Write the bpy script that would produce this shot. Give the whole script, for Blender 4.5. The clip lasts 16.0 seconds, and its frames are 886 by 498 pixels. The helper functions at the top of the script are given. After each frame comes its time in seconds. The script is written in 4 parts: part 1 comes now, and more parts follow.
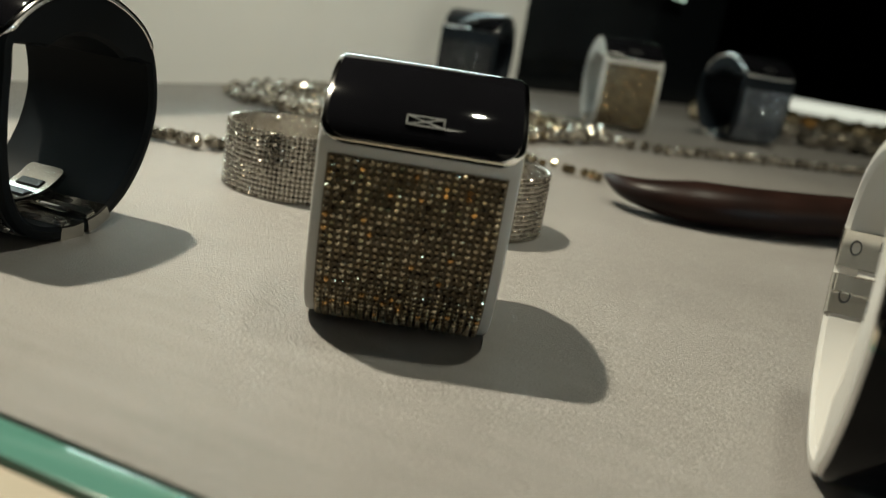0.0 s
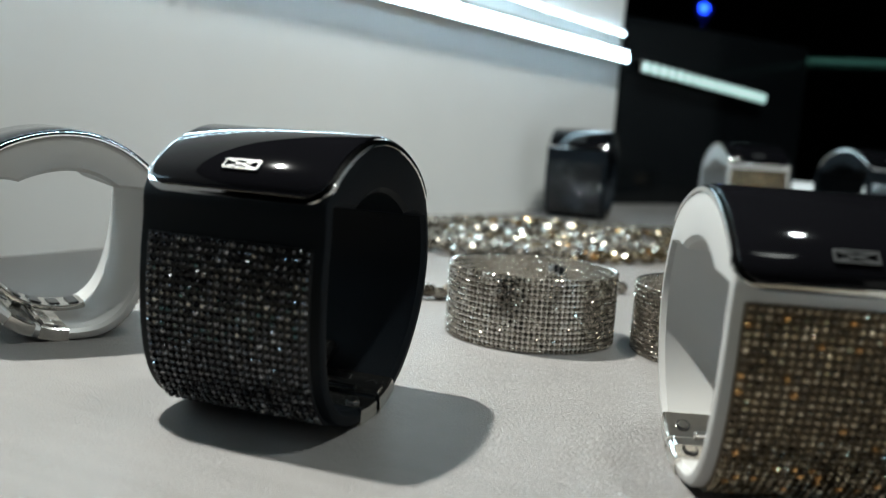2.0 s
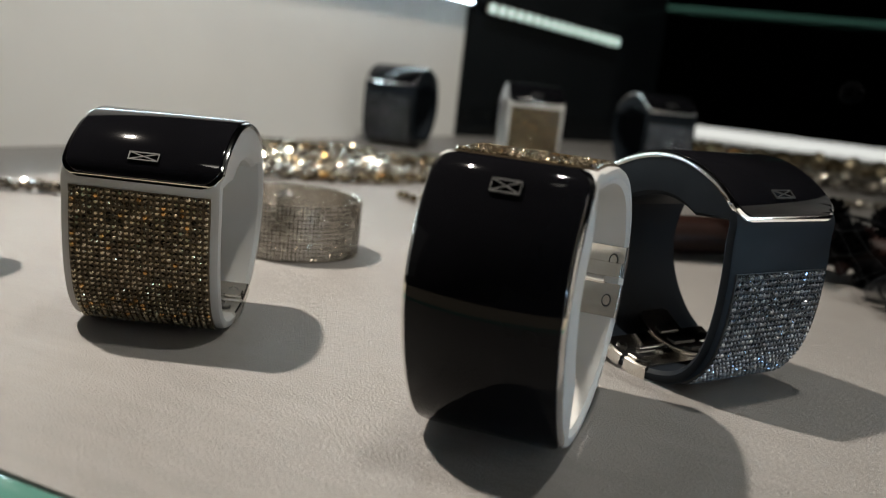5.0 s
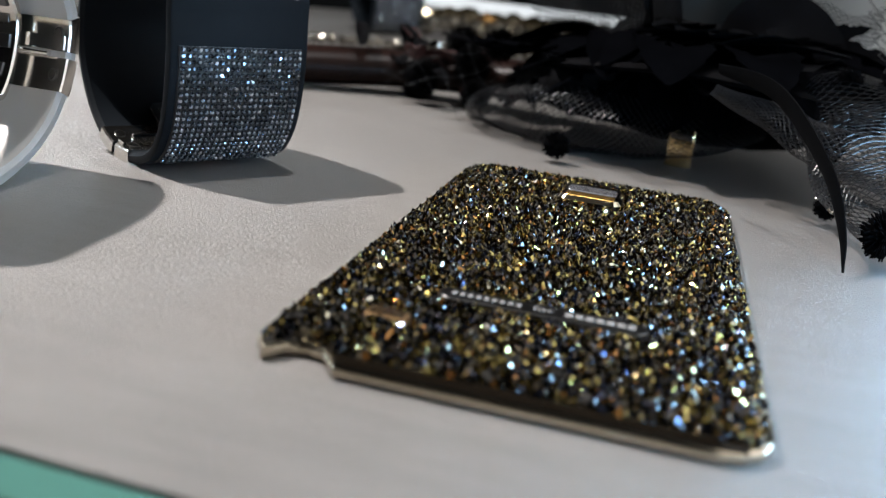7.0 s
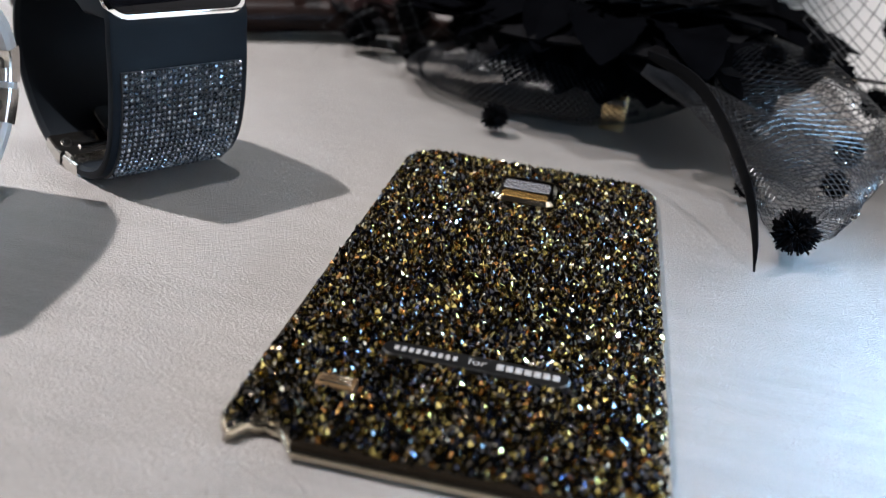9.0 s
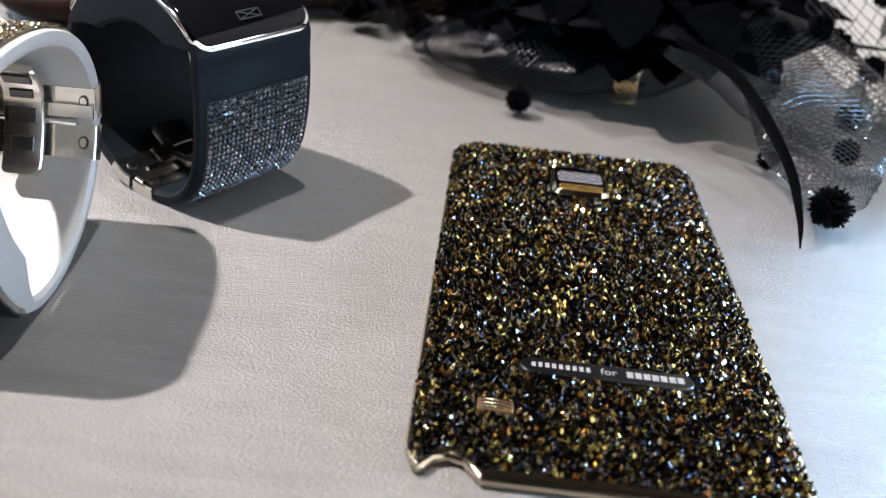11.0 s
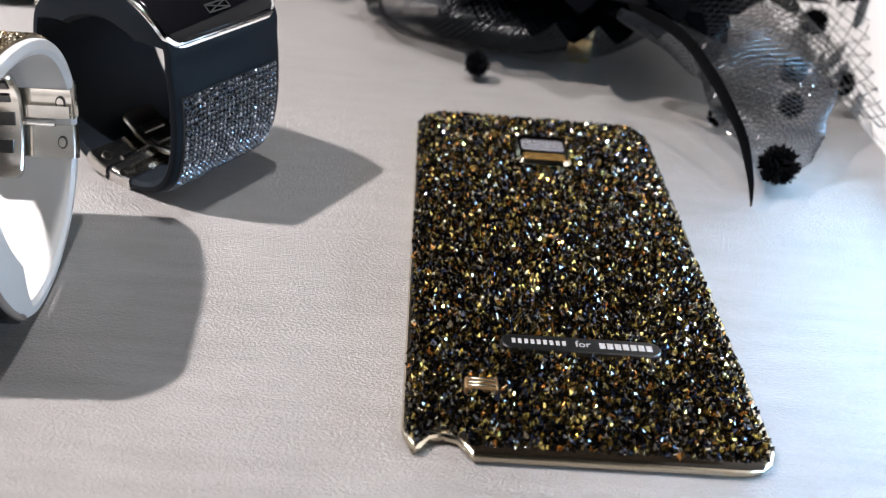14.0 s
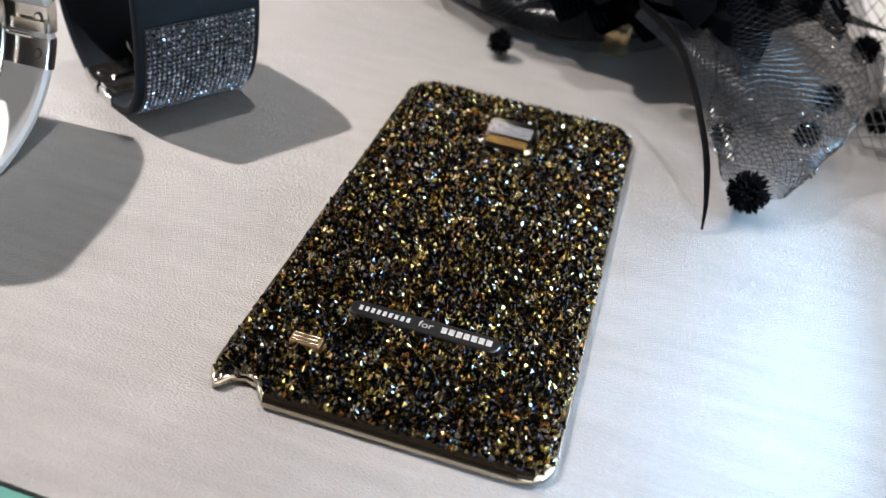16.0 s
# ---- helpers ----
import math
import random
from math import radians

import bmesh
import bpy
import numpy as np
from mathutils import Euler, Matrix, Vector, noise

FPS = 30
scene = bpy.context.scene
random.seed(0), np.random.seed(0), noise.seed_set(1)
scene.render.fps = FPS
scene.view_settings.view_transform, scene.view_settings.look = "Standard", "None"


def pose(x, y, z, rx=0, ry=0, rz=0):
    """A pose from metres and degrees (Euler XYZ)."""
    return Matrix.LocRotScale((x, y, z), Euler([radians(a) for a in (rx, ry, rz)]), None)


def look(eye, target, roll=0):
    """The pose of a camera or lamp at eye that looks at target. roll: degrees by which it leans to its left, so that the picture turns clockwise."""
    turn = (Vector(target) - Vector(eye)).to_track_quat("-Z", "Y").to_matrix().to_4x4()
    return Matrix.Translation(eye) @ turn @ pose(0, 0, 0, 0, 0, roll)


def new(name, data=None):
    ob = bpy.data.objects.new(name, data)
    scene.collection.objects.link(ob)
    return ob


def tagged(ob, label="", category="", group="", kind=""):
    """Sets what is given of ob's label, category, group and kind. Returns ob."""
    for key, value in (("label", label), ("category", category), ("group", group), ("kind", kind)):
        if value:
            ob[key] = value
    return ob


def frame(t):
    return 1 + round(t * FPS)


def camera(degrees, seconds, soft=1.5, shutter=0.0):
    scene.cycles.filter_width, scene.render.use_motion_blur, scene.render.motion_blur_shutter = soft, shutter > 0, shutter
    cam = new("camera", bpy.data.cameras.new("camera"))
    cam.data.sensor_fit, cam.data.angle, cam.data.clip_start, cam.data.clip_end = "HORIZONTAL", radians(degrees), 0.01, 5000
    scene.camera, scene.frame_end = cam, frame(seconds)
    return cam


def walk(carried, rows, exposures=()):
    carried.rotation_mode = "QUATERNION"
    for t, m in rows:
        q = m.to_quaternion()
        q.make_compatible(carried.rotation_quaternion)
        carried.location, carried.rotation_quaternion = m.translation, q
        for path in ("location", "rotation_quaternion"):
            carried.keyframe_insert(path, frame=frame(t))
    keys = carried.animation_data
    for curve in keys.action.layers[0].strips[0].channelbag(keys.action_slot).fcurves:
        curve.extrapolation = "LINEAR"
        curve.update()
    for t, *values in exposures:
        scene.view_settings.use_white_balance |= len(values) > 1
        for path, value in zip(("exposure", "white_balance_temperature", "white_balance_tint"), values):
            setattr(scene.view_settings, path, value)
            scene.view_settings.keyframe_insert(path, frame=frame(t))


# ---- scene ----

cam = camera(51.2, 16.0, soft=1.15)
D = 0.1  # the plan below is in decimetres
PATH = [
    (0, (-1.623, -2.068, 0.674), (-2.333, -0.269, 0.165), 9.4),
    (0.5, (-1.943, -2.018, 0.594), (-2.683, -0.203, 0.196), 7.6),
    (1, (-2.183, -2.019, 0.559), (-2.946, -0.203, 0.213), 6.1),
    (1.5, (-2.342, -2.028, 0.569), (-3.158, -0.226, 0.273), 4.4),
    (2, (-2.32, -2.073, 0.615), (-3.139, -0.267, 0.351), 4.0),
    (2.5, (-2.109, -2.12, 0.619), (-2.952, -0.323, 0.369), 4.8),
    (3, (-1.745, -2.259, 0.648), (-2.591, -0.467, 0.381), 4.7),
    (3.2, (-1.629, -2.278, 0.661), (-2.462, -0.483, 0.373), 5.3),
    (5.3, (-0.601, -2.177, 0.783), (-1.356, -0.377, 0.346), 6.7),
    (5.5, (-0.47, -2.16, 0.792), (-1.185, -0.349, 0.333), 6.6),
    (6, (-0.21, -2.096, 0.794), (-0.805, -0.255, 0.287), 6.6),
    (6.2, (-0.119, -2.054, 0.759), (-0.684, -0.203, 0.254), 6.4),
    (6.5, (-0.022, -2.005, 0.717), (-0.535, -0.147, 0.183), 6.6),
    (7, (0.204, -1.954, 0.592), (-0.252, -0.095, 0.01), 7.1),
    (7.5, (0.244, -1.893, 0.631), (-0.179, -0.034, 0.028), 7.6),
    (8, (0.238, -1.898, 0.679), (-0.149, -0.035, 0.064), 7.1),
    (8.2, (0.224, -1.885, 0.745), (-0.142, -0.037, 0.075), 7.2),
    (10.3, (-0.026, -2.133, 1.161), (-0.205, -0.383, 0.209), 6.0),
    (10.5, (-0.12, -2.123, 1.167), (-0.269, -0.381, 0.196), 6.1),
    (11, (-0.274, -2.062, 1.182), (-0.356, -0.313, 0.216), 6.1),
    (11.5, (-0.382, -2.148, 1.17), (-0.372, -0.39, 0.216), 6.0),
    (12, (-0.554, -2.203, 1.185), (-0.457, -0.443, 0.24), 5.3),
    (12.5, (-0.64, -2.117, 1.144), (-0.507, -0.364, 0.192), 5.3),
    (13, (-0.632, -2.067, 1.156), (-0.484, -0.33, 0.176), 5.2),
    (13.5, (-0.527, -2.082, 1.215), (-0.383, -0.362, 0.205), 4.7),
    (14, (-0.36, -2.097, 1.352), (-0.312, -0.423, 0.258), 5.7),
    (14.5, (-0.152, -2.064, 1.45), (-0.185, -0.429, 0.299), 6.8),
    (15, (0.02, -2.048, 1.478), (-0.106, -0.424, 0.317), 7.4),
    (15.5, (0.198, -2.027, 1.456), (-0.035, -0.437, 0.266), 7.7),
    (16, (0.377, -2.022, 1.482), (0.04, -0.457, 0.283), 8.7),
]
cam.data.dof.use_dof = True
cam.data.dof.focus_distance = 0.22
cam.data.dof.aperture_fstop = 15.0
walk(cam, [(t, look(Vector(eye) * D, Vector(target) * D, roll)) for t, eye, target, roll in PATH],
     exposures=[
    (0.0, -0.33, 6950, -6), (0.5, -0.28, 6500, -7), (1.0, -0.15, 6200, -6), (1.5, -0.08, 5700, -5), (2.5, -0.12, 5750, -1), (3.2, -0.20, 6250, 3),
    (5.5, -0.26, 6450, 4), (6.5, -0.14, 6300, 5), (7.0, 0.0, 5900, 6), (8.2, 0.10, 5800, 8), (10.5, 0.38, 5850, 9), (13.0, 0.40, 5850, 10),
    (14.5, 0.50, 5850, 10), (16.0, 0.5, 6000, 9)])

# ---- light ----
world = bpy.data.worlds.new("world")
scene.world = world
world.use_nodes = True
world.node_tree.nodes["Background"].inputs["Color"].default_value = (0.55, 0.62, 0.75, 1)
world.node_tree.nodes["Background"].inputs["Strength"].default_value = 0.02


def spot(name, eye, target, watts, colour, size=60, radius=0.02):
    data = bpy.data.lights.new(name, "SPOT")
    data.energy, data.color, data.spot_size, data.spot_blend = watts, colour, radians(size), 1.0
    data.shadow_soft_size = radius
    ob = new(name, data)
    ob.matrix_world = look(Vector(eye) * D, Vector(target) * D)
    return ob


spot("spot_lamp_side", (-8.4, 0.4, 12.0), (-1.65, -1.0, 0), 176.0, (1.0, 0.87, 0.78), 48)
spot("spot_lamp_top", (-0.7, 1.3, 11.0), (-1.6, 1.0, 0), 25.0, (1.0, 0.93, 0.86), 140, 0.03)
# Added fill without a known fixture; brightens the left board and the table's back.
spot("spot_lamp_wall", (0.0, -3.0, 14.0), (-4.9, 5.0, 1.1), 70.0, (1.0, 0.91, 0.82), 44, 0.14)

# ---- materials ----


class Nodes:
    """A small helper for node materials."""

    def __init__(self, name):
        self.mat = bpy.data.materials.new(name)
        self.mat.use_nodes = True
        self.tree = self.mat.node_tree
        self.bsdf = self.tree.nodes["Principled BSDF"]

    def add(self, kind, **values):
        node = self.tree.nodes.new(kind)
        for key, value in values.items():
            node.inputs[key].default_value = value
        return node

    def link(self, a, b):
        self.tree.links.new(a, b)

    def coords(self, scale=(1, 1, 1)):
        tex = self.add("ShaderNodeTexCoord")
        mp = self.add("ShaderNodeMapping")
        mp.inputs["Scale"].default_value = scale
        self.link(tex.outputs["Object"], mp.inputs["Vector"])
        return mp.outputs["Vector"]

    def noise(self, vec, scale, detail=4.0, rough=0.55):
        n = self.add("ShaderNodeTexNoise", Scale=scale, Detail=detail, Roughness=rough)
        if vec is not None:
            self.link(vec, n.inputs["Vector"])
        return n.outputs["Fac"]

    def ramp(self, fac, stops, constant=False):
        r = self.add("ShaderNodeValToRGB")
        if constant:
            r.color_ramp.interpolation = "CONSTANT"
        els = r.color_ramp.elements
        while len(els) < len(stops):
            els.new(0.5)
        for el, (p, c) in zip(els, stops):
            el.position, el.color = p, (*c, 1)
        self.link(fac, r.inputs["Fac"])
        return r.outputs["Color"]

    def bump(self, height, strength, distance):
        b = self.add("ShaderNodeBump", Strength=strength, Distance=distance)
        self.link(height, b.inputs["Height"])
        self.link(b.outputs["Normal"], self.bsdf.inputs["Normal"])
        return b


def plain(name, colour, rough=0.4, metal=0.0, vary=0.12, scale=120.0, grain=0.0, coat=0.0, spec=0.5):
    n = Nodes(name)
    vec = n.coords()
    f = n.noise(vec, scale)
    lo, hi = [tuple(max(0, c * k) for c in colour) for k in (1 - vary, 1 + vary)]
    n.link(n.ramp(f, [(0.3, lo), (0.7, hi)]), n.bsdf.inputs["Base Color"])
    n.bsdf.inputs["Metallic"].default_value = metal
    rr = n.add("ShaderNodeMapRange")
    rr.inputs["To Min"].default_value, rr.inputs["To Max"].default_value = rough * 0.8, rough * 1.2
    n.link(n.noise(vec, scale * 0.3), rr.inputs["Value"])
    n.link(rr.outputs["Result"], n.bsdf.inputs["Roughness"])
    n.bsdf.inputs["Coat Weight"].default_value = coat
    n.bsdf.inputs["Specular IOR Level"].default_value = spec
    n.bsdf.inputs["Coat Roughness"].default_value = 0.03
    if grain:
        n.bump(n.noise(vec, scale * 18, 2.0), grain, 0.0002)
    return n.mat


def leatherette():
    """Taupe leather-like board: fine wrinkles, faint brushed streaks and dust."""
    n = Nodes("taupe_leatherette")
    vec = n.coords()
    long = n.coords((3.5, 26.0, 8.0))
    streak = n.noise(long, 9.0, 6.0, 0.65)
    cloud = n.noise(vec, 14.0, 3.0)
    mix = n.add("ShaderNodeMath")
    mix.operation = "MULTIPLY_ADD"
    mix.inputs[1].default_value = 0.6
    n.link(streak, mix.inputs[0])
    half = n.add("ShaderNodeMath")
    half.operation = "MULTIPLY"
    half.inputs[1].default_value = 0.4
    n.link(cloud, half.inputs[0])
    n.link(half.outputs[0], mix.inputs[2])
    grain = n.noise(n.coords((0.8, 1.9, 1.0)), 2300.0, 5.0, 0.7)
    pores = n.add("ShaderNodeMath")
    pores.operation = "MULTIPLY_ADD"
    pores.inputs[1].default_value = 0.42
    n.link(n.noise(n.coords((0.7, 1.5, 1.0)), 1500.0, 3.0, 0.7), pores.inputs[0])
    n.link(mix.outputs[0], pores.inputs[2])
    dip = n.add("ShaderNodeMath")
    dip.operation = "SUBTRACT"
    dip.inputs[1].default_value = 0.21
    n.link(pores.outputs[0], dip.inputs[0])
    n.link(n.ramp(dip.outputs[0], [(0.30, (0.110, 0.102, 0.094)), (0.5, (0.150, 0.140, 0.131)), (0.72, (0.192, 0.182, 0.172))]), n.bsdf.inputs["Base Color"])
    vor = n.add("ShaderNodeTexVoronoi", Scale=1900.0)
    n.link(n.coords((0.7, 1.5, 1.0)), vor.inputs["Vector"])
    add = n.add("ShaderNodeMath")
    add.operation = "ADD"
    n.link(grain, add.inputs[0])
    n.link(vor.outputs["Distance"], add.inputs[1])
    n.bump(add.outputs[0], 0.6, 0.0004)
    rr = n.add("ShaderNodeMapRange")
    rr.inputs["To Min"].default_value, rr.inputs["To Max"].default_value = 0.34, 0.48
    n.link(streak, rr.inputs["Value"])
    n.link(rr.outputs["Result"], n.bsdf.inputs["Roughness"])
    n.bsdf.inputs["Specular IOR Level"].default_value = 1.0
    return n.mat


def gems(name, stops, rough=0.07, metal=0.85, objects=False):
    """Cut crystal over foil; every stone takes its own tone."""
    n = Nodes(name)
    if objects:
        fac = n.add("ShaderNodeObjectInfo").outputs["Random"]
    else:
        fac = n.add("ShaderNodeNewGeometry").outputs["Random Per Island"]
    n.link(n.ramp(fac, stops, True), n.bsdf.inputs["Base Color"])
    n.bsdf.inputs["Metallic"].default_value = metal
    n.bsdf.inputs["Roughness"].default_value = rough
    n.bsdf.inputs["Coat Weight"].default_value = 0.7
    n.bsdf.inputs["Coat Roughness"].default_value = 0.04
    return n.mat


def glow(name, colour, strength):
    n = Nodes(name)
    n.bsdf.inputs["Base Color"].default_value = (0.8, 0.8, 0.8, 1)
    n.bsdf.inputs["Emission Color"].default_value = (*colour, 1)
    n.bsdf.inputs["Emission Strength"].default_value = strength
    return n.mat


def see_through(name, colour, rough=0.02):
    n = Nodes(name)
    n.bsdf.inputs["Base Color"].default_value = (*colour, 1)
    n.bsdf.inputs["Roughness"].default_value = rough
    n.bsdf.inputs["Transmission Weight"].default_value = 1.0
    n.bsdf.inputs["IOR"].default_value = 1.5
    return n.mat


TABLE = leatherette()
WHITE = plain("white_plastic", (0.47, 0.465, 0.45), 0.35, vary=0.03, scale=40)
BLACK = plain("black_rubber", (0.003, 0.0043, 0.006), 0.5, vary=0.2, scale=60, grain=0.05, spec=0.11)
CHARCOAL = plain("charcoal_rubber", (0.0065, 0.009, 0.0125), 0.5, vary=0.15, scale=60, grain=0.05, spec=0.10)
GLASS_BLACK = plain("black_screen_glass", (0.004, 0.004, 0.005), 0.05, vary=0.2, scale=30, coat=0.03, spec=0.14)
CHROME = plain("chrome", (0.76, 0.75, 0.74), 0.08, 1.0, vary=0.04, scale=80)
SATIN_SILVER = plain("satin_silver", (0.16, 0.16, 0.16), 0.3, 0.8, vary=0.05, scale=90)
STEEL = plain("polished_steel", (0.74, 0.71, 0.66), 0.17, 1.0, vary=0.06, scale=200)
DARK_STEEL = plain("dark_steel", (0.10, 0.10, 0.10), 0.3, 1.0, vary=0.2, scale=90)
GOLD = plain("gold_metal", (0.80, 0.62, 0.33), 0.14, 1.0, vary=0.06, scale=90)
GOLD_CHROME = plain("gold_tinted_chrome", (0.84, 0.76, 0.60), 0.10, 1.0, vary=0.04, scale=80)
SATIN_GOLD = plain("satin_gold", (0.72, 0.44, 0.14), 0.22, 0.9, vary=0.06, scale=90)
DARK_BRONZE = plain("dark_bronze", (0.30, 0.19, 0.09), 0.35, 0.8, vary=0.1, scale=90)
PALE_GOLD = plain("pale_gold_metal", (0.58, 0.51, 0.39), 0.2, 1.0, vary=0.05, scale=90)
BRONZE_BACK = plain("bronze_backing", (0.10, 0.075, 0.045), 0.45, 0.3, vary=0.2, scale=300)
BLACK_BACK = plain("black_backing", (0.006, 0.006, 0.007), 0.4, vary=0.2, scale=300)
STONES_GOLD = [(0.0, (0.20, 0.155, 0.09)), (0.3, (0.32, 0.26, 0.165)), (0.55, (0.11, 0.082, 0.046)), (0.75, (0.44, 0.37, 0.26)), (0.95, (0.62, 0.34, 0.11))]
STONES_BLACK = [(0.0, (0.035, 0.035, 0.04)), (0.4, (0.09, 0.09, 0.095)), (0.7, (0.05, 0.055, 0.065)), (0.92, (0.25, 0.25, 0.26))]
STONES_BLUE = [(0.0, (0.12, 0.14, 0.17)), (0.35, (0.26, 0.29, 0.34)), (0.65, (0.18, 0.21, 0.26)), (0.9, (0.5, 0.53, 0.58))]
STONES_COVER = [(0.0, (0.007, 0.006, 0.005)), (0.36, (0.040, 0.028, 0.010)), (0.54, (0.008, 0.009, 0.014)), (0.68, (0.14, 0.10, 0.028)), (0.79, (0.035, 0.045, 0.085)), (0.85, (0.48, 0.22, 0.05)), (0.89, (0.62, 0.50, 0.15)), (0.97, (0.85, 0.80, 0.62))]
STONES_CLEAR = [(0.0, (0.30, 0.27, 0.23)), (0.4, (0.42, 0.38, 0.32)), (0.7, (0.20, 0.175, 0.14)), (0.92, (0.72, 0.69, 0.62))]
GEM = {}
for key, stops in (("gold", STONES_GOLD), ("black", STONES_BLACK), ("blue", STONES_BLUE), ("cover", STONES_COVER), ("clear", STONES_CLEAR)):
    rough = 0.11 if key == "cover" else 0.13
    GEM[key] = (gems(key + "_crystals", stops, rough), gems(key + "_crystal", stops, rough, objects=True))
WALL_WHITE = plain("matt_white_board", (0.82, 0.81, 0.79), 0.55, vary=0.03, scale=8)
DARK_PANEL = plain("dark_glossy_panel", (0.004, 0.005, 0.006), 0.10, vary=0.2, scale=10, spec=0.3)
ROOM = plain("dark_room_paint", (0.03, 0.03, 0.033), 0.7, vary=0.15, scale=3)
GREEN_GLASS = see_through("green_edge_glass", (0.10, 0.24, 0.20), 0.10)
GREEN_GLASS.node_tree.nodes["Principled BSDF"].inputs["Transmission Weight"].default_value = 0.35
BEVEL = plain("glossy_dark_bronze", (0.008, 0.006, 0.004), 0.08, 0.0, vary=0.15, scale=60, spec=0.4)
TAN = plain("tan_board", (0.24, 0.21, 0.16), 0.6, vary=0.08, scale=30)
LED_NEAR = glow("near_led_diode_glow", (0.42, 0.70, 1.0), 54.0)
LED = glow("led_diode_glow", (0.70, 0.87, 1.0), 24.0)
# The far ledge's brightness is put in as emission; it is no lamp.
LEDGE_GLOW = glow("emissive_white_ledge", (1.0, 0.98, 0.95), 0.75)
SILVER_LENS = plain("silvered_lens_glass", (0.30, 0.30, 0.32), 0.10, 0.6, vary=0.1, scale=60, coat=1.0)
# weak glow that imitates the diode strip mirrored in the dark panel
LED_REFLECTION = glow("led_reflection_glow", (0.55, 0.85, 0.78), 0.7)
BLUE_LED = glow("blue_diode_glow", (0.02, 0.05, 1.0), 12.0)
NET = plain("black_net_thread", (0.006, 0.007, 0.009), 0.3, vary=0.2, scale=300, spec=0.5)
FELT = plain("black_wool_pile", (0.003, 0.003, 0.0035), 0.9, vary=0.3, scale=400, spec=0.03)
PETAL_BLACK = plain("black_silk_petal", (0.0012, 0.0013, 0.0017), 0.6, vary=0.3, scale=90, spec=0.0)
SATIN_BLACK = plain("black_satin", (0.003, 0.0032, 0.004), 0.32, vary=0.3, scale=90, spec=0.05)
FEATHER = plain("black_feather", (0.0018, 0.002, 0.0026), 0.5, vary=0.25, scale=150, spec=0.03)
SATIN = plain("dark_brown_satin", (0.010, 0.0045, 0.0035), 0.36, vary=0.45, scale=60, spec=0.12)
PETAL = plain("slate_blue_petal", (0.022, 0.034, 0.044), 0.6, vary=0.15, scale=40)
PETAL_RED = plain("dark_red_petal", (0.035, 0.008, 0.007), 0.6, vary=0.3, scale=120)

# ---- building helpers ----


def mesh_from(name, verts, faces, material, smooth=False):
    me = bpy.data.meshes.new(name)
    me.from_pydata([tuple(c * D for c in v) for v in verts], [], faces)
    me.materials.append(material)
    if smooth:
        me.polygons.foreach_set("use_smooth", [True] * len(me.polygons))
    me.update()
    return me


def bm_mesh(name, bm, material, smooth=False):
    bmesh.ops.recalc_face_normals(bm, faces=bm.faces)
    bmesh.ops.scale(bm, vec=(D, D, D), verts=bm.verts)
    me = bpy.data.meshes.new(name)
    bm.to_mesh(me)
    bm.free()
    me.materials.append(material)
    if smooth:
        me.polygons.foreach_set("use_smooth", [True] * len(me.polygons))
        me.set_sharp_from_angle(angle=radians(40))
    return me


def put(name, me, parent=None, label="", m=None):
    ob = new(name, me)
    if parent is not None:
        ob.parent = parent
    if m is not None:
        ob.matrix_basis = m
    return tagged(ob, label)


def thing(name, label, category, m=None, group=""):
    ob = new(name)
    ob.empty_display_size = 0.01
    if m is not None:
        ob.matrix_basis = m
    return tagged(ob, label, category, group)


def at(x, y, z=0.0, turn=0.0):
    return pose(x * D, y * D, z * D, 0, 0, turn)


def box(bm, lo, hi, m=None, bevel=0.0, segments=2):
    got = bmesh.ops.create_cube(bm, size=1.0)["verts"]
    size, mid = [b - a for a, b in zip(lo, hi)], [(a + b) / 2 for a, b in zip(lo, hi)]
    bmesh.ops.scale(bm, vec=size, verts=got)
    bmesh.ops.translate(bm, vec=mid, verts=got)
    if bevel:
        edges = list({e for v in got for e in v.link_edges})
        made = bmesh.ops.bevel(bm, geom=edges, offset=bevel, segments=segments, profile=0.5, affect="EDGES")
        got = made["verts"]
    if m is not None:
        bmesh.ops.transform(bm, matrix=m, verts=list({v for v in got if v.is_valid}))
    return got


def box_mesh(name, lo, hi, material, bevel=0.004, m=None):
    bm = bmesh.new()
    box(bm, lo, hi, m, bevel)
    return bm_mesh(name, bm, material, True)


def loft(rings, closed=False, cap=True):
    """A skin over rings of points; every ring is closed."""
    n = len(rings[0])
    verts = [p for ring in rings for p in ring]
    faces = []
    for i in range(len(rings) if closed else len(rings) - 1):
        j = (i + 1) % len(rings)
        for k in range(n):
            faces.append((i * n + k, i * n + (k + 1) % n, j * n + (k + 1) % n, j * n + k))
    if cap and not closed:
        faces.append(tuple(range(n - 1, -1, -1)))
        faces.append(tuple((len(rings) - 1) * n + k for k in range(n)))
    return verts, faces


def loft_mesh(name, rings, material, closed=False, smooth=True):
    verts, faces = loft(rings, closed)
    bm = bmesh.new()
    vs = [bm.verts.new(v) for v in verts]
    for f in faces:
        bm.faces.new([vs[i] for i in f])
    return bm_mesh(name, bm, material, smooth)


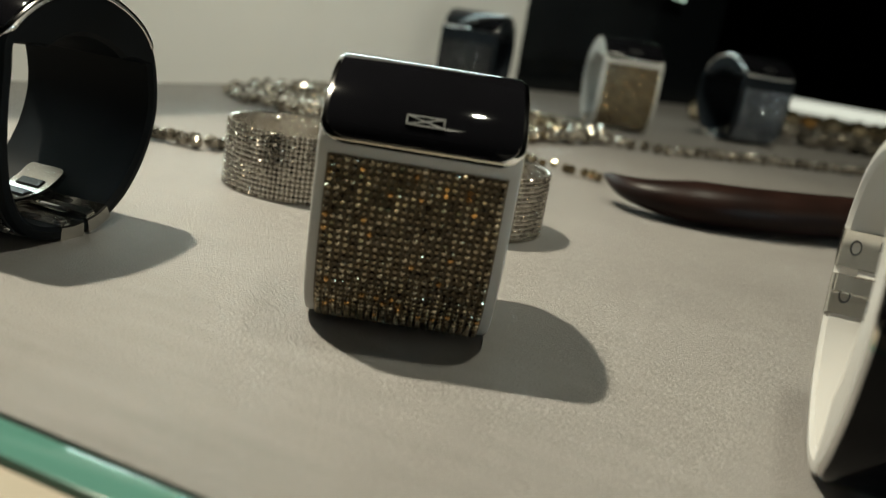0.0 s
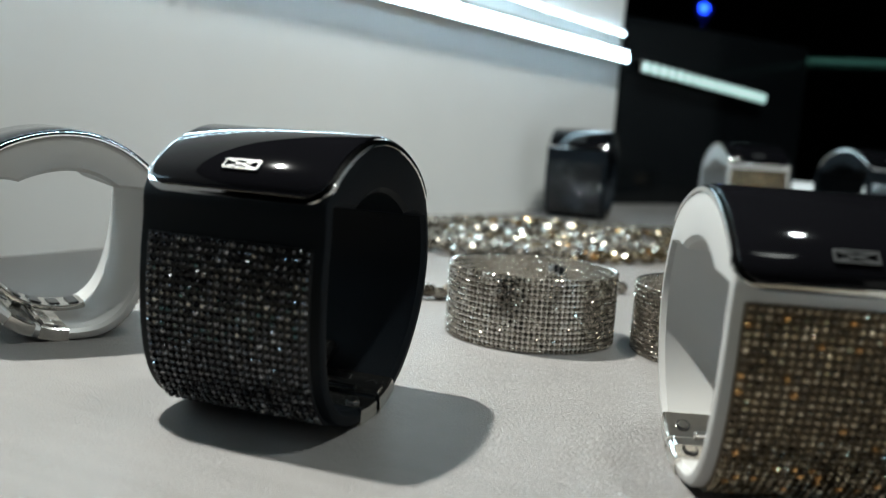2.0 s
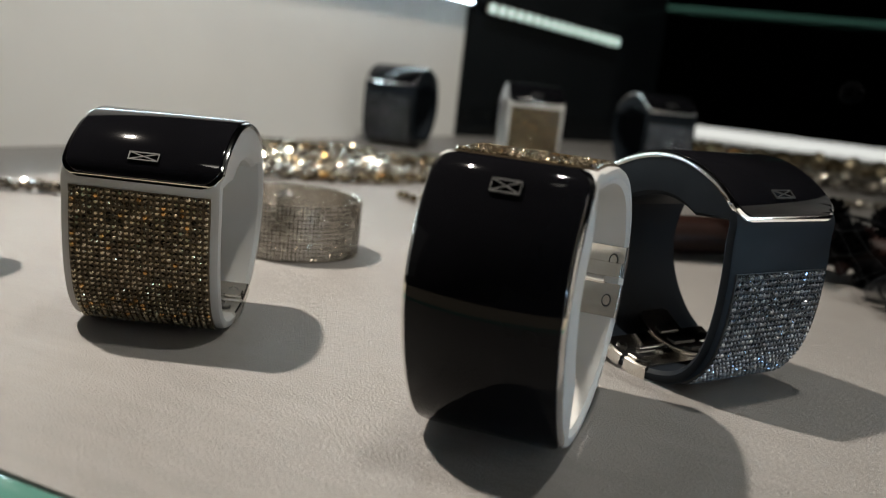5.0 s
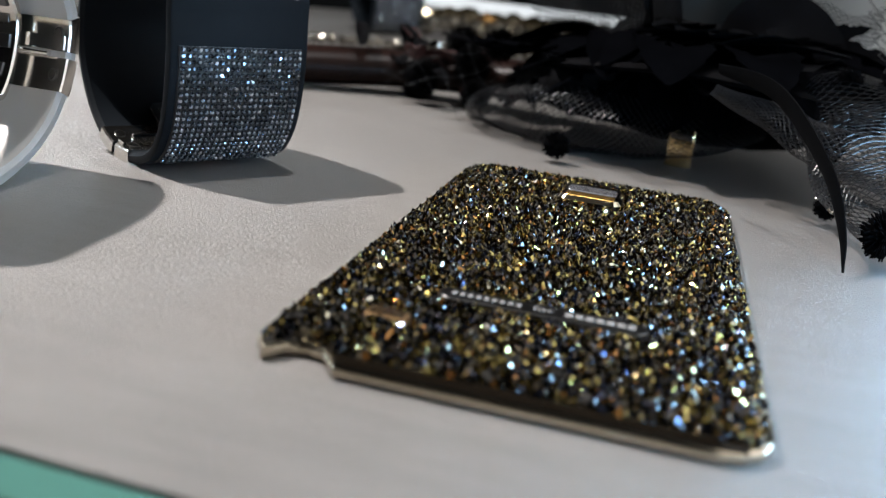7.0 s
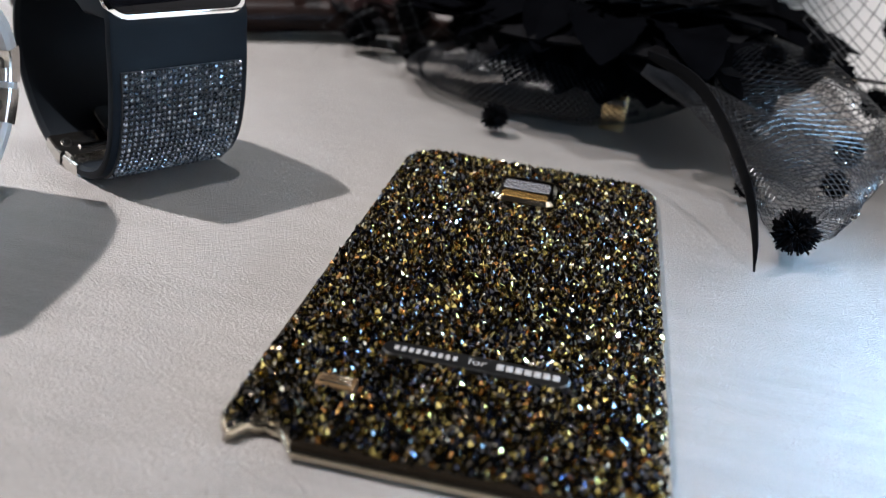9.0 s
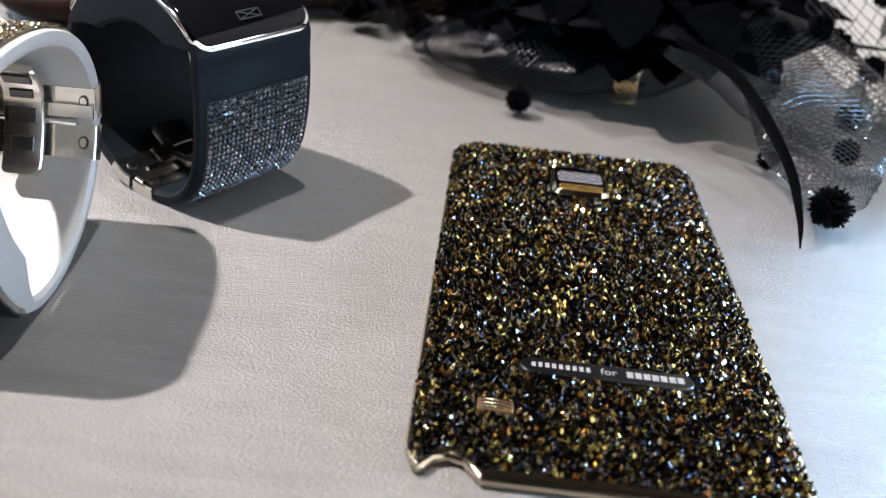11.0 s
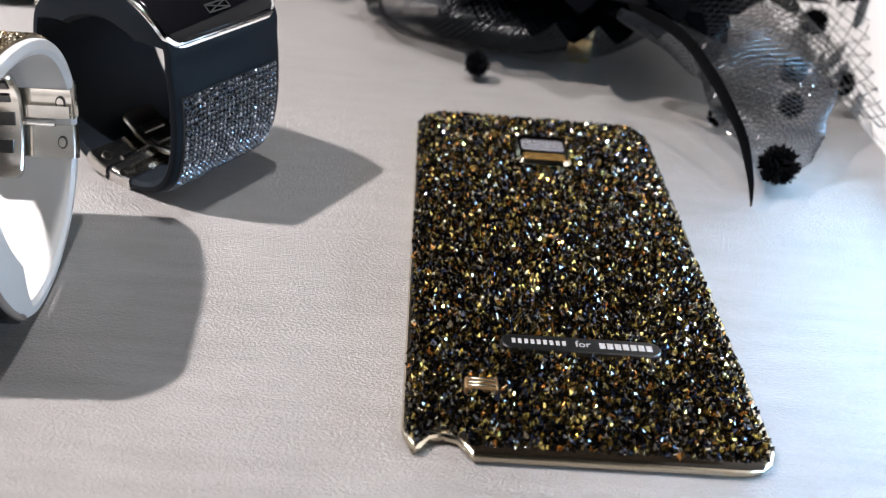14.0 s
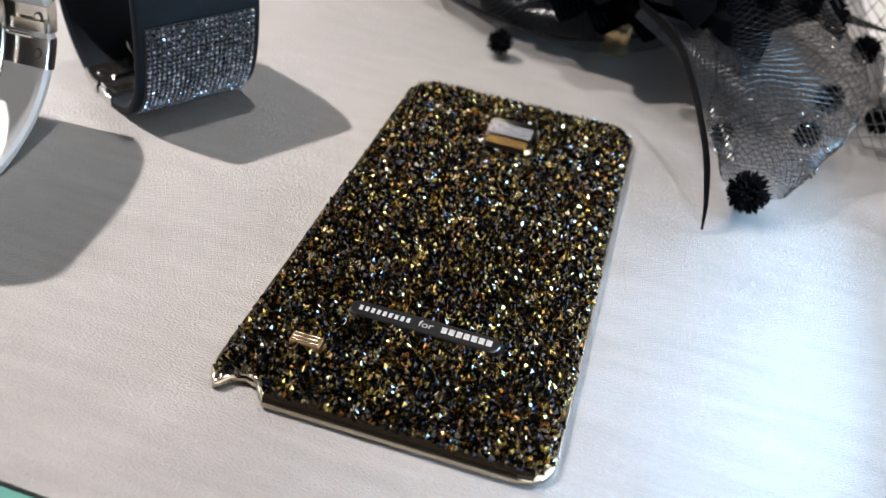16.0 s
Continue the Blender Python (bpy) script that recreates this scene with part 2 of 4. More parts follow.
def tube_rings(path, radius, sides=8, flat=1.0):
    """Rings round a path; radius may be a function of 0..1."""
    path = [Vector(p) for p in path]
    rings, side = [], None
    for i, p in enumerate(path):
        way = (path[min(i + 1, len(path) - 1)] - path[max(i - 1, 0)]).normalized()
        if side is None:
            side = way.cross(Vector((0, 0, 1)))
            side = side.normalized() if side.length > 1e-4 else Vector((1, 0, 0))
        side = (side - way * side.dot(way)).normalized()
        up = way.cross(side)
        r = radius(i / (len(path) - 1)) if callable(radius) else radius
        rings.append([p + side * (r * math.cos(a)) + up * (r * flat * math.sin(a)) for a in (2 * math.pi * k / sides for k in range(sides))])
    return rings


def smooth_path(points, n, closed=False):
    """A Catmull-Rom curve through the points, evenly resampled."""
    pts = [np.array(p, float) for p in points]
    out = []
    m = len(pts)
    for i in range(m if closed else m - 1):
        a, b, c, d = (pts[(i + k) % m] if closed else pts[min(max(i + k, 0), m - 1)] for k in (-1, 0, 1, 2))
        for t in np.linspace(0, 1, 24, endpoint=False):
            out.append(0.5 * (2 * b + (c - a) * t + (2 * a - 5 * b + 4 * c - d) * t * t + (3 * b - a - 3 * c + d) * t ** 3))
    out.append(pts[0] if closed else pts[-1])
    out = np.array(out)
    far = np.r_[0, np.cumsum(np.linalg.norm(np.diff(out, axis=0), axis=1))]
    want = np.linspace(0, far[-1], n + 1 if closed else n)
    got = np.stack([np.interp(want, far, out[:, k]) for k in range(out.shape[1])], 1)
    return got[:-1] if closed else got


def threads(segments, r):
    """Three-sided prisms along many short segments."""
    verts, faces = [], []
    for a, b in segments:
        a, b = Vector(a), Vector(b)
        way = (b - a)
        if way.length < 1e-6:
            continue
        way.normalize()
        s = way.cross(Vector((0.3, 0.2, 0.93))).normalized()
        u = way.cross(s)
        k = len(verts)
        ring = [s * r, (s * -0.5 + u * 0.87) * r, (s * -0.5 - u * 0.87) * r]
        verts += [a + q for q in ring] + [b + q for q in ring]
        faces += [(k, k + 1, k + 4, k + 3), (k + 1, k + 2, k + 5, k + 4), (k + 2, k, k + 3, k + 5)]
    return verts, faces


def stone(r, h, sides=6, table=0.55):
    """A cut stone with a flat table, standing on z = 0."""
    ring = [2 * math.pi * (k + 0.5) / sides for k in range(sides)]
    verts = [(r * math.cos(a), r * math.sin(a), 0) for a in ring]
    verts += [(r * math.cos(a), r * math.sin(a), h * 0.35) for a in ring]
    verts += [(r * table * math.cos(a + math.pi / sides), r * table * math.sin(a + math.pi / sides), h) for a in ring]
    faces = [(k, (k + 1) % sides, sides + (k + 1) % sides, sides + k) for k in range(sides)]
    for k in range(sides):
        a, b, c, d = sides + k, sides + (k + 1) % sides, 2 * sides + k, 2 * sides + (k - 1) % sides
        faces += [(a, b, c), (a, c, d)]
    faces.append(tuple(2 * sides + k for k in range(sides)))
    return verts, faces


def scatter(name, shape, places, material):
    """Many copies of one small shape in one mesh."""
    sv, sf = np.array(shape[0]), shape[1]
    verts, faces = [], []
    for m in places:
        k = len(verts)
        a = np.array(m)
        verts += [tuple(v) for v in sv @ a[:3, :3].T + a[:3, 3]]
        faces += [tuple(i + k for i in f) for f in sf]
    return mesh_from(name, verts, faces, material)


def frame_of(p, x, n, tilt=0.0):
    """A matrix with z along n and x along x at p, slightly tilted at random."""
    n = Vector(n).normalized()
    x = Vector(x)
    x = (x - n * x.dot(n)).normalized()
    y = n.cross(x)
    m = Matrix((x, y, n)).transposed().to_4x4()
    if tilt:
        m = m @ Euler((random.gauss(0, tilt), random.gauss(0, tilt), random.uniform(0, 6.28))).to_matrix().to_4x4()
    m.translation = p
    return m


def scaled(m):
    m = m.copy()
    m.translation *= D
    return m

# ---- the display case ----


def slab(name, lo, hi, material, label="", bevel=0.0):
    ob = new(name, box_mesh(name, lo, hi, material, bevel))
    return tagged(ob, label, kind="structure")


slab("table_top", (-9.0, -1.15, -0.30), (1.22, 12.0, 0.0), TABLE, "taupe leather-like display table top", 0.004)
slab("table_front_board", (-9.0, -1.75, -0.60), (1.22, -1.233, -0.02), TAN, "tan board below the glass edge")
slab("glass_front", (-9.0, -1.23, -0.55), (1.22, -1.155, -0.004), GREEN_GLASS, "clear glass pane with a green polished edge", 0.006)
slab("case_base", (-9.0, -1.70, -9.0), (1.50, 12.0, -0.62), ROOM, "dark plain base below the display table")
# plain white ledge that glows a little in place of light falling on it
slab("table_rim", (-6.0, 12.0, -0.3), (3.0, 12.3, 0.16), LEDGE_GLOW, "white ledge at the table's far end, brightened by added emission", 0.01)
slab("wall_right", (1.22, -3.6, -0.6), (1.52, 9.7, 2.4), WALL_WHITE, "white side board of the display case", 0.01)


def wall_strip(name, a, b, z0, z1, thick, material, label=""):
    """An upright board between two plan points; its face towards +x lies on the line."""
    way = Vector((b[0] - a[0], b[1] - a[1], 0))
    m = Matrix.Translation((a[0], a[1], 0)) @ Matrix.Rotation(math.atan2(way.y, way.x), 4, "Z")
    ob = new(name, box_mesh(name, (0, 0, z0), (way.length, thick, z1), material, 0.0, m))
    return tagged(ob, label, kind="structure")


LEFT_A, LEFT_B = (-6.0, -5.0), (-4.52, 6.4)
wall_strip("wall_left", LEFT_A, LEFT_B, -0.3, 2.6, 0.3, WALL_WHITE, "white side board of the display case")
wall_strip("wall_back_panel", (-4.50, 6.43), (-3.1, 8.9), -0.3, 1.72, 0.2, DARK_PANEL, "dark glossy panel")
wall_strip("glass_shelf_edge", (-5.0, 9.3), (3.0, 9.3), 1.60, 1.66, 0.8, GREEN_GLASS, "green edge of a glass shelf")

# the shop round the case
for nm, lo, hi in (("room_wall_north", (-40, 50, -9), (40, 51, 40)), ("room_wall_south", (-40, -41, -9), (40, -40, 40)),
                   ("room_wall_east", (40, -40, -9), (41, 50, 40)), ("room_wall_west", (-41, -40, -9), (-40, 50, 40)),
                   ("room_floor", (-40, -40, -10), (40, 50, -9)), ("room_ceiling", (-40, -40, 40), (40, 50, 41))):
    slab(nm, lo, hi, ROOM, "dark shop interior surface")


def led_strip(name, a, b, z, pitch, material, label, off=0.10, drop=0.0, double=False):
    """An aluminium profile on the wall with a row of diodes."""
    way = Vector((b[0] - a[0], b[1] - a[1], 0))
    long = way.length
    root = thing(name, label, "light strip", Matrix.Translation((a[0] * D, a[1] * D, z * D)) @ Matrix.Rotation(math.atan2(way.y, way.x), 4, "Z") @ Matrix.Rotation(math.atan2(drop, long), 4, "Y"))
    bm = bmesh.new()
    box(bm, (0, -off, 0.03), (long, -0.004, 0.07), None, 0.005)
    box(bm, (0, -off, -0.05), (long, -off + 0.02, 0.07), None, 0.005)
    if double:
        box(bm, (0, -off * .5, .19), (long, -.004, .215), None, .003)
    put("profile", bm_mesh("profile", bm, STEEL, True), root, "brushed metal profile")
    lens = box_mesh("diode", (-pitch * .27, -.007, -.045), (pitch * .27, .007, .045), material, .003)
    small = box_mesh("diode", (-pitch * .27, -.009, -.012), (pitch * .27, .009, .012), material, .003)
    x = pitch / 2
    while x < long:
        put("diode", lens, root, m=at(x, -off - .011, 0))
        if double:
            put("diode", small, root, m=at(x, -off * .5 - .009, .203))
        x += pitch
    return root


led_strip("led_strip", (-5.62, -2.0), (-4.53, 6.36), 1.34, 0.10, LED, "cold white diode strip along the white board", double=True)
# Not a second fixture: a dim strip built as the first one's reflection.
led_strip("led_strip", (-4.43, 6.55), (-3.5, 8.2), 1.28, 0.12, LED_REFLECTION, "faint greenish reflection of the diode strip, built as a dim strip", drop=.16)
led_strip("led_strip", (1.21, 0.65), (1.21, -1.5), 0.31, 0.10, LED_NEAR, "cold white diode strip along the white board")

# ---- wrist watches ----
OUTLINE = [(.022, .468), (.027, .40), (.032, .32), (.029, .22), (.012, .13), (-.022, .066), (-.070, .027), (-.14, .006),
           (-.22, .002), (-.31, .022), (-.40, .082), (-.468, .175), (-.50, .28), (-.492, .375), (-.46, .455), (-.40, .515),
           (-.30, .562), (-.20, .578), (-.11, .562), (-.03, .522)]
BENT = [(.028, .468), (.024, .40), (.020, .33), (.008, .25), (-.016, .17), (-.052, .10), (-.098, .05), (-.155, .016),
        (-.22, .004), (-.31, .026), (-.395, .073), (-.46, .148), (-.498, .24), (-.512, .32), (-.506, .39), (-.488, .44), (-.45, .488), (-.385, .53), (-.30, .562), (-.20, .578), (-.11, .562), (-.03, .522)]
RING_N, HALF = 160, 0.2
RING = OUT = STEP = None


def use_outline(points):
    """Sets the ring's outline that the watch parts below follow."""
    global RING, OUT, STEP
    RING = smooth_path(points, RING_N, True)
    way = np.roll(RING, -1, 0) - np.roll(RING, 1, 0)
    way /= np.linalg.norm(way, axis=1)[:, None]
    OUT = np.stack([-way[:, 1], way[:, 0]], 1)
    if OUT[0] @ np.array([1.0, 0.0]) < 0:
        OUT = -OUT
    STEP = np.linalg.norm(np.roll(RING, -1, 0) - RING, axis=1).mean()


use_outline(OUTLINE)


def nearest(u, z):
    return int(np.argmin(((RING - (u, z)) ** 2).sum(1)))


def ring_at(i):
    """Place and outward way at a (fractional) step round the outline; local y is the back, so front is -y."""
    a, k = int(math.floor(i)) % RING_N, i - math.floor(i)
    p = RING[a] * (1 - k) + RING[(a + 1) % RING_N] * k
    n = OUT[a] * (1 - k) + OUT[(a + 1) % RING_N] * k
    return Vector((0, -p[0], p[1])), Vector((0, -n[0], n[1])).normalized()


SCREEN_0, SCREEN_1 = nearest(-.478, .42), RING_N + 1  # over the top, from the back to the front
HIGH_PATCH = nearest(.024, .432)
PATCH_0, PATCH_1 = nearest(.022, .378), nearest(-.07, .028)
CLASP_0, CLASP_1 = nearest(-.16, .004), nearest(-.335, .036)


def strip(name, i0, i1, half, lift, depth, material, steps=40, corner=0.0, bevel=0.006, sides=None):
    """A curved plate that follows the outline between two steps."""
    rings = []
    for s in range(steps + 1):
        f = s / steps
        if corner:
            f = 0.5 - 0.5 * math.cos(math.pi * f)
        i = i0 + (i1 - i0) * f
        p, n = ring_at(i)
        w = half
        d = min(abs(i - i0), abs(i1 - i)) * STEP
        if corner and d < corner:
            w = half - corner + math.sqrt(max(corner ** 2 - (corner - d) ** 2, 1e-6))
        b = min(bevel, depth / 2.2)
        ends = sides or (-w, w)
        x0, x1 = ends
        section = [(x0, lift - depth + b), (x0 + b, lift - depth), (x1 - b, lift - depth), (x1, lift - depth + b),
                   (x1, lift - b), (x1 - b * .3, lift - b * .3), (x1 - b, lift), (x0 + b, lift), (x0 + b * .3, lift - b * .3), (x0, lift - b)]
        rings.append([Vector((x, 0, 0)) + p + n * h for x, h in section])
    return loft_mesh(name, rings, material)


def band_mesh(name, material):
    """The closed band, thick behind the screen and thin elsewhere."""
    rings = []
    for i in range(RING_N):
        p, n = ring_at(i)
        inside = i > SCREEN_0 or i < 4
        d = min(abs(i - SCREEN_0), RING_N - i) * STEP if i > SCREEN_0 else 0.0
        thick = 0.031 + (0.072 * min(1.0, d / 0.10) ** 0.8 if inside else 0.0)
        b = 0.010
        top = 0.0
        section = [(-HALF, -thick + b), (-HALF + b, -thick), (HALF - b, -thick), (HALF, -thick + b),
                   (HALF, -b), (HALF - b * .3, -b * .3), (HALF - b, top), (-HALF + b, top), (-HALF + b * .3, -b * .3), (-HALF, -b)]
        rings.append([Vector((x, 0, 0)) + p + n * h for x, h in section])
    return loft_mesh(name, rings, material, True)


GEM_PITCH = 0.0153
GEM_SHAPE = stone(0.0073, 0.0062)
BUTTON_AT = RING_N - 0.055 / STEP
SHARED = {}


def shared(key, make):
    if key not in SHARED:
        SHARED[key] = make()
    return SHARED[key]


def wrist_watch(label, m, body, gem, backing, singles=0, top=None, group="wrist watches on the table"):
    root = thing("wrist_watch", label, "watch", m, group)
    put("band", shared(("band", body.name), lambda: band_mesh("band", body)), root)
    bezel = put("bezel", shared("bezel", lambda: strip("bezel", SCREEN_0, SCREEN_1, HALF + .002, .004, .018, CHROME, 60, .05, .006)), root, "chrome rim round the screen")
    screen = put("screen", shared("screen", lambda: strip("screen", SCREEN_0 + 0.8, SCREEN_1 - 1.0, HALF - .008, .009, .012, GLASS_BLACK, 60, .045, .006)), root, "glossy black curved glass")

    def button():
        bm = bmesh.new()
        p, n = ring_at(BUTTON_AT)
        fm = frame_of(p + n * 0.0105, (1, 0, 0), n)
        for lo, hi in (((-.038, .010, 0), (.038, .013, .003)), ((-.038, -.013, 0), (.038, -.010, .003)), ((-.038, -.013, 0), (-.035, .013, .003)), ((.035, -.013, 0), (.038, .013, .003))):
            box(bm, lo, hi, fm)
        for sgn in (-1, 1):
            box(bm, (-.037, -.0014, 0), (.037, .0014, .0028), fm @ Matrix.Rotation(sgn * 0.30, 4, "Z"))
        return bm_mesh("home_button", bm, SATIN_SILVER)

    put("home_button", shared("button", button), screen, "chrome outlined button")
    first = PATCH_0 if top is None else top
    plate = put("crystal_panel", shared(("panel", backing.name, first), lambda: strip("crystal_panel", first, PATCH_1, .178, .004, .008, backing, 40, 0, .003)), root, "panel set with rows of crystals")
    rows, cols = int((PATCH_1 - first) * STEP / GEM_PITCH), 23
    random.seed(11)
    places = []
    for r in range(rows):
        p, n = ring_at(first + (r + 0.5) * GEM_PITCH / STEP)
        for c in range(cols):
            x = (c - (cols - 1) / 2) * GEM_PITCH
            places.append(frame_of(Vector((x, 0, 0)) + p + n * 0.004, (1, 0, 0), n, 0.10))
    many, one = GEM[gem]
    if singles:
        me = shared(("gem", gem), lambda: mesh_from("crystal", *GEM_SHAPE, one))
        for fm in places[:singles]:
            put("crystal", me, plate, m=scaled(fm))
    rest = shared(("gems", gem, singles, first), lambda: scatter("crystal_pave", GEM_SHAPE, places[singles:], many))
    tagged(put("crystal_pave", rest, plate), kind="stuff")
    # folding clasp
    half = (CLASP_0 + CLASP_1) / 2
    g = 0.7
    clasp = put("clasp_plate", shared("plate_a", lambda: strip("clasp_plate", CLASP_0, half - g, HALF + .002, .003, .037, STEEL, 10, 0, .004)), root, "polished steel clasp plate")
    clasp2 = put("clasp_plate", shared("plate_b", lambda: strip("clasp_plate", half + g, CLASP_1, HALF + .002, .003, .037, STEEL, 10, 0, .004)), root, "polished steel clasp plate")
    put("clasp_hinge", shared("hinge", lambda: strip("clasp_hinge", half - g * 1.05, half + g * 1.05, HALF - .05, -.006, .016, DARK_STEEL, 4, 0, .003)), root, "dark steel hinge in the clasp gap")

    put("clasp_tongue", shared("tongue", lambda: strip("clasp_tongue", half + g + .3, half + g + 3.2, HALF, -.033, .012, STEEL, 6, 0, .003, sides=(.02, HALF - .004))), clasp2, "raised steel tongue beside the gap")
    put("clasp_tongue", shared("tongue_b", lambda: strip("clasp_tongue", half - g - 3.2, half - g - .3, HALF, -.033, .012, STEEL, 6, 0, .003, sides=(-HALF + .004, -.02))), clasp, "raised steel tongue beside the gap")

    def spring():
        p, n = ring_at(half)
        a = p - n * .046
        return loft_mesh("spring_bar", tube_rings([a + Vector((-.15, 0, 0)), a + Vector((.15, 0, 0))], .008, 10), CHROME)

    put("spring_bar", shared("spring", spring), root, "thin chrome spring bar")
    for i0, mark in ((CLASP_0 + 1.2, "a"), (CLASP_1 - 3.4, "b")):
        put("print_mark", shared(("mark", mark), lambda: strip("print_mark", i0, i0 + 2.2, .03, -.0338, .003, DARK_STEEL, 4, 0, .001, sides=(.06, .11))), clasp, "small dark printed block")

    def screw_at(i, x, ring=False):
        def make():
            bm = bmesh.new()
            p, n = ring_at(i)
            fm = frame_of(p - n * .0335, (1, 0, 0), -n)
            r, h = (.015, .0010) if ring else (.0115, .0020)
            bmesh.ops.create_cone(bm, cap_ends=True, segments=20, radius1=r, radius2=r * .94, depth=.006, matrix=fm @ Matrix.Translation((x, 0, h)))
            return bm_mesh("washer" if ring else "screw", bm, DARK_STEEL if ring else STEEL, True)
        return make

    for x in (-.165, .165):
        put("washer", shared(("washer_a", x), screw_at((CLASP_0 + half) / 2 - 0.5, x, True)), clasp, "dark ring round a screw")
        put("washer", shared(("washer_b", x), screw_at((CLASP_1 + half) / 2 + 0.5, x, True)), clasp2, "dark ring round a screw")
        put("screw", shared(("screw_a", x), screw_at((CLASP_0 + half) / 2 - 0.5, x)), clasp, "small round screw")
        put("screw", shared(("screw_b", x), screw_at((CLASP_1 + half) / 2 + 0.5, x)), clasp2, "small round screw")
    arm0, arm1 = half - 0.19 / STEP, half + 0.15 / STEP
    put("clasp_bar", shared("bar", lambda: strip("clasp_bar", arm0, arm1, .06, -.052, .016, STEEL, 24, .02, .004)), root, "polished steel folding bar")
    arm = [o for o in root.children if o.name.startswith("clasp_bar")][0]
    for k, f in enumerate((0.12, 0.32, 0.52, 0.74)):
        i = arm0 + (arm1 - arm0) * f
        w = 0.035 if k % 2 else 0.042
        put("clasp_recess", shared(("recess", k), lambda: strip("clasp_recess", i - 1.6, i + 1.6, w, -.066, .006, DARK_STEEL, 6, 0, .002)), arm, "dark recess in the steel bar")
    return root


def standing(x, y, turn, roll=0.0, size=1.0, wide=1.0, deep=1.0):
    """The pose of a watch on its clasp: plan place of the ring's foot, way of its axis in degrees, lean about that axis."""
    centre = Vector((0, 0.24, 0.29))
    m = Matrix.Translation(-centre)
    m = Matrix.Rotation(radians(roll), 4, "X") @ Matrix.Diagonal((wide, size, size * deep, 1)) @ m
    pts = [m @ Vector((0, -p[0], p[1])) for p in RING]
    low = min(p.z for p in pts)
    m = Matrix.Rotation(radians(turn), 4, "Z") @ Matrix.Translation((0, 0, -low)) @ m
    m.translation += Vector((x, y, 0))
    return scaled(m)


# centre of the ring = middle of the patch's upper edge, 0.24 dm to the back
def behind(p, q, back=0.262):
    a = Vector((q[0] - p[0], q[1] - p[1])).normalized()
    mid = Vector(((p[0] + q[0]) / 2, (p[1] + q[1]) / 2)) + Vector((-a.y, a.x)) * back
    return mid.x, mid.y, math.degrees(math.atan2(a.y, a.x))


X, Y, T = behind((-2.478, -.565), (-2.159, -.428))
wrist_watch("white wrist watch with gold crystal band panel, standing on its clasp", standing(X, Y, T, 8, .93, .97), WHITE, "gold", BRONZE_BACK, 299, HIGH_PATCH)
X, Y, T = behind((-3.561, -.697), (-3.209, -.668))
wrist_watch("black wrist watch with black crystal band panel, standing on its clasp", standing(X, Y, T), BLACK, "black", BLACK_BACK, 299)
X, Y, T = behind((-1.008, .060), (-.827, .362))
wrist_watch("charcoal wrist watch with blue-grey crystal band panel beside the white watch", standing(X, Y, T, 1, 1.02), CHARCOAL, "blue", BLACK_BACK, 299, nearest(.022, .332))
wrist_watch("white wrist watch standing on its clasp, seen through the open band", standing(-4.33, -.27, 148, 8, .92), WHITE, "gold", BRONZE_BACK, 0, HIGH_PATCH)
wrist_watch("black wrist watch standing at the back of the table", standing(-4.3, 4.75, 6, 0, 1.12, 1.1), CHARCOAL, "black", BLACK_BACK)
wrist_watch("white wrist watch with gold crystals near the table's back", standing(-3.12, 4.6, 27, 0, 1.08, 1.05), WHITE, "gold", BRONZE_BACK, 0, HIGH_PATCH)
wrist_watch("charcoal wrist watch standing at the back near the gold chains", standing(-2.36, 5.5, 40, 0, 1.12, 1.1), CHARCOAL, "blue", BLACK_BACK)

# this one has its band bent open
SHARED.clear()
use_outline(BENT)
wrist_watch("white wrist watch lying on its side with gold crystals on top", standing(-1.38, -.325, 184.5, -94, 1.10, .79, 1.08), WHITE, "gold", BRONZE_BACK, 0, nearest(.024, .432))

# ---- phone back cover ----
PW, PL, PR = 0.386, 0.779, 0.075
NOTCH, NOTCH_R = (-0.300, -0.775), 0.048


def cover_outline(inset, n=12):
    """Rounded rectangle with the stylus notch at the lower left corner."""
    w, l, r = PW - inset, PL - inset, PR - inset * 0.6
    pts = []
    for cx, cy, a0 in ((w - r, -l + r, -90), (w - r, l - r, 0), (-w + r, l - r, 90), (-w + r, -l + r, 180)):
        for k in range(n + 1):
            a = radians(a0 + 90 * k / n)
            pts.append((cx + r * math.cos(a), cy + r * math.sin(a)))
    rr = NOTCH_R + inset
    kept = [p for p in pts if math.hypot(p[0] - NOTCH[0], p[1] - NOTCH[1]) > rr + 0.004]
    h = -l - NOTCH[1]
    half = math.sqrt(max(rr * rr - h * h, 1e-6))
    a1 = math.atan2(h, half)
    arc = [(NOTCH[0] + rr * math.cos(a), NOTCH[1] + rr * math.sin(a)) for a in np.linspace(math.pi - a1, a1, 14)]
    return kept + arc


def even(points, n):
    """The closed outline cut into even steps."""
    p = np.array(points + points[:1], float)
    far = np.r_[0, np.cumsum(np.linalg.norm(np.diff(p, axis=0), axis=1))]
    want = np.linspace(0, far[-1], n + 1)[:-1]
    return [tuple(np.interp(want, far, p[:, k])[i] for k in range(3)) for i in range(n)]


def in_cover(x, y, inset):
    w, l, r = PW - inset, PL - inset, PR
    if abs(x) > w or abs(y) > l or math.hypot(x - NOTCH[0], y - NOTCH[1]) < NOTCH_R + inset:
        return False
    dx, dy = abs(x) - (w - r), abs(y) - (l - r)
    return not (dx > 0 and dy > 0 and math.hypot(dx, dy) > r)


def cover_height(x):
    return 0.044 - 0.016 * max(0.0, (abs(x) - 0.28) / 0.11) ** 2


cover = thing("phone_cover", "phone back cover encrusted with dark gold crystals, lying flat", "phone cover", at(-.002, -.011, 0.0, 1.5))
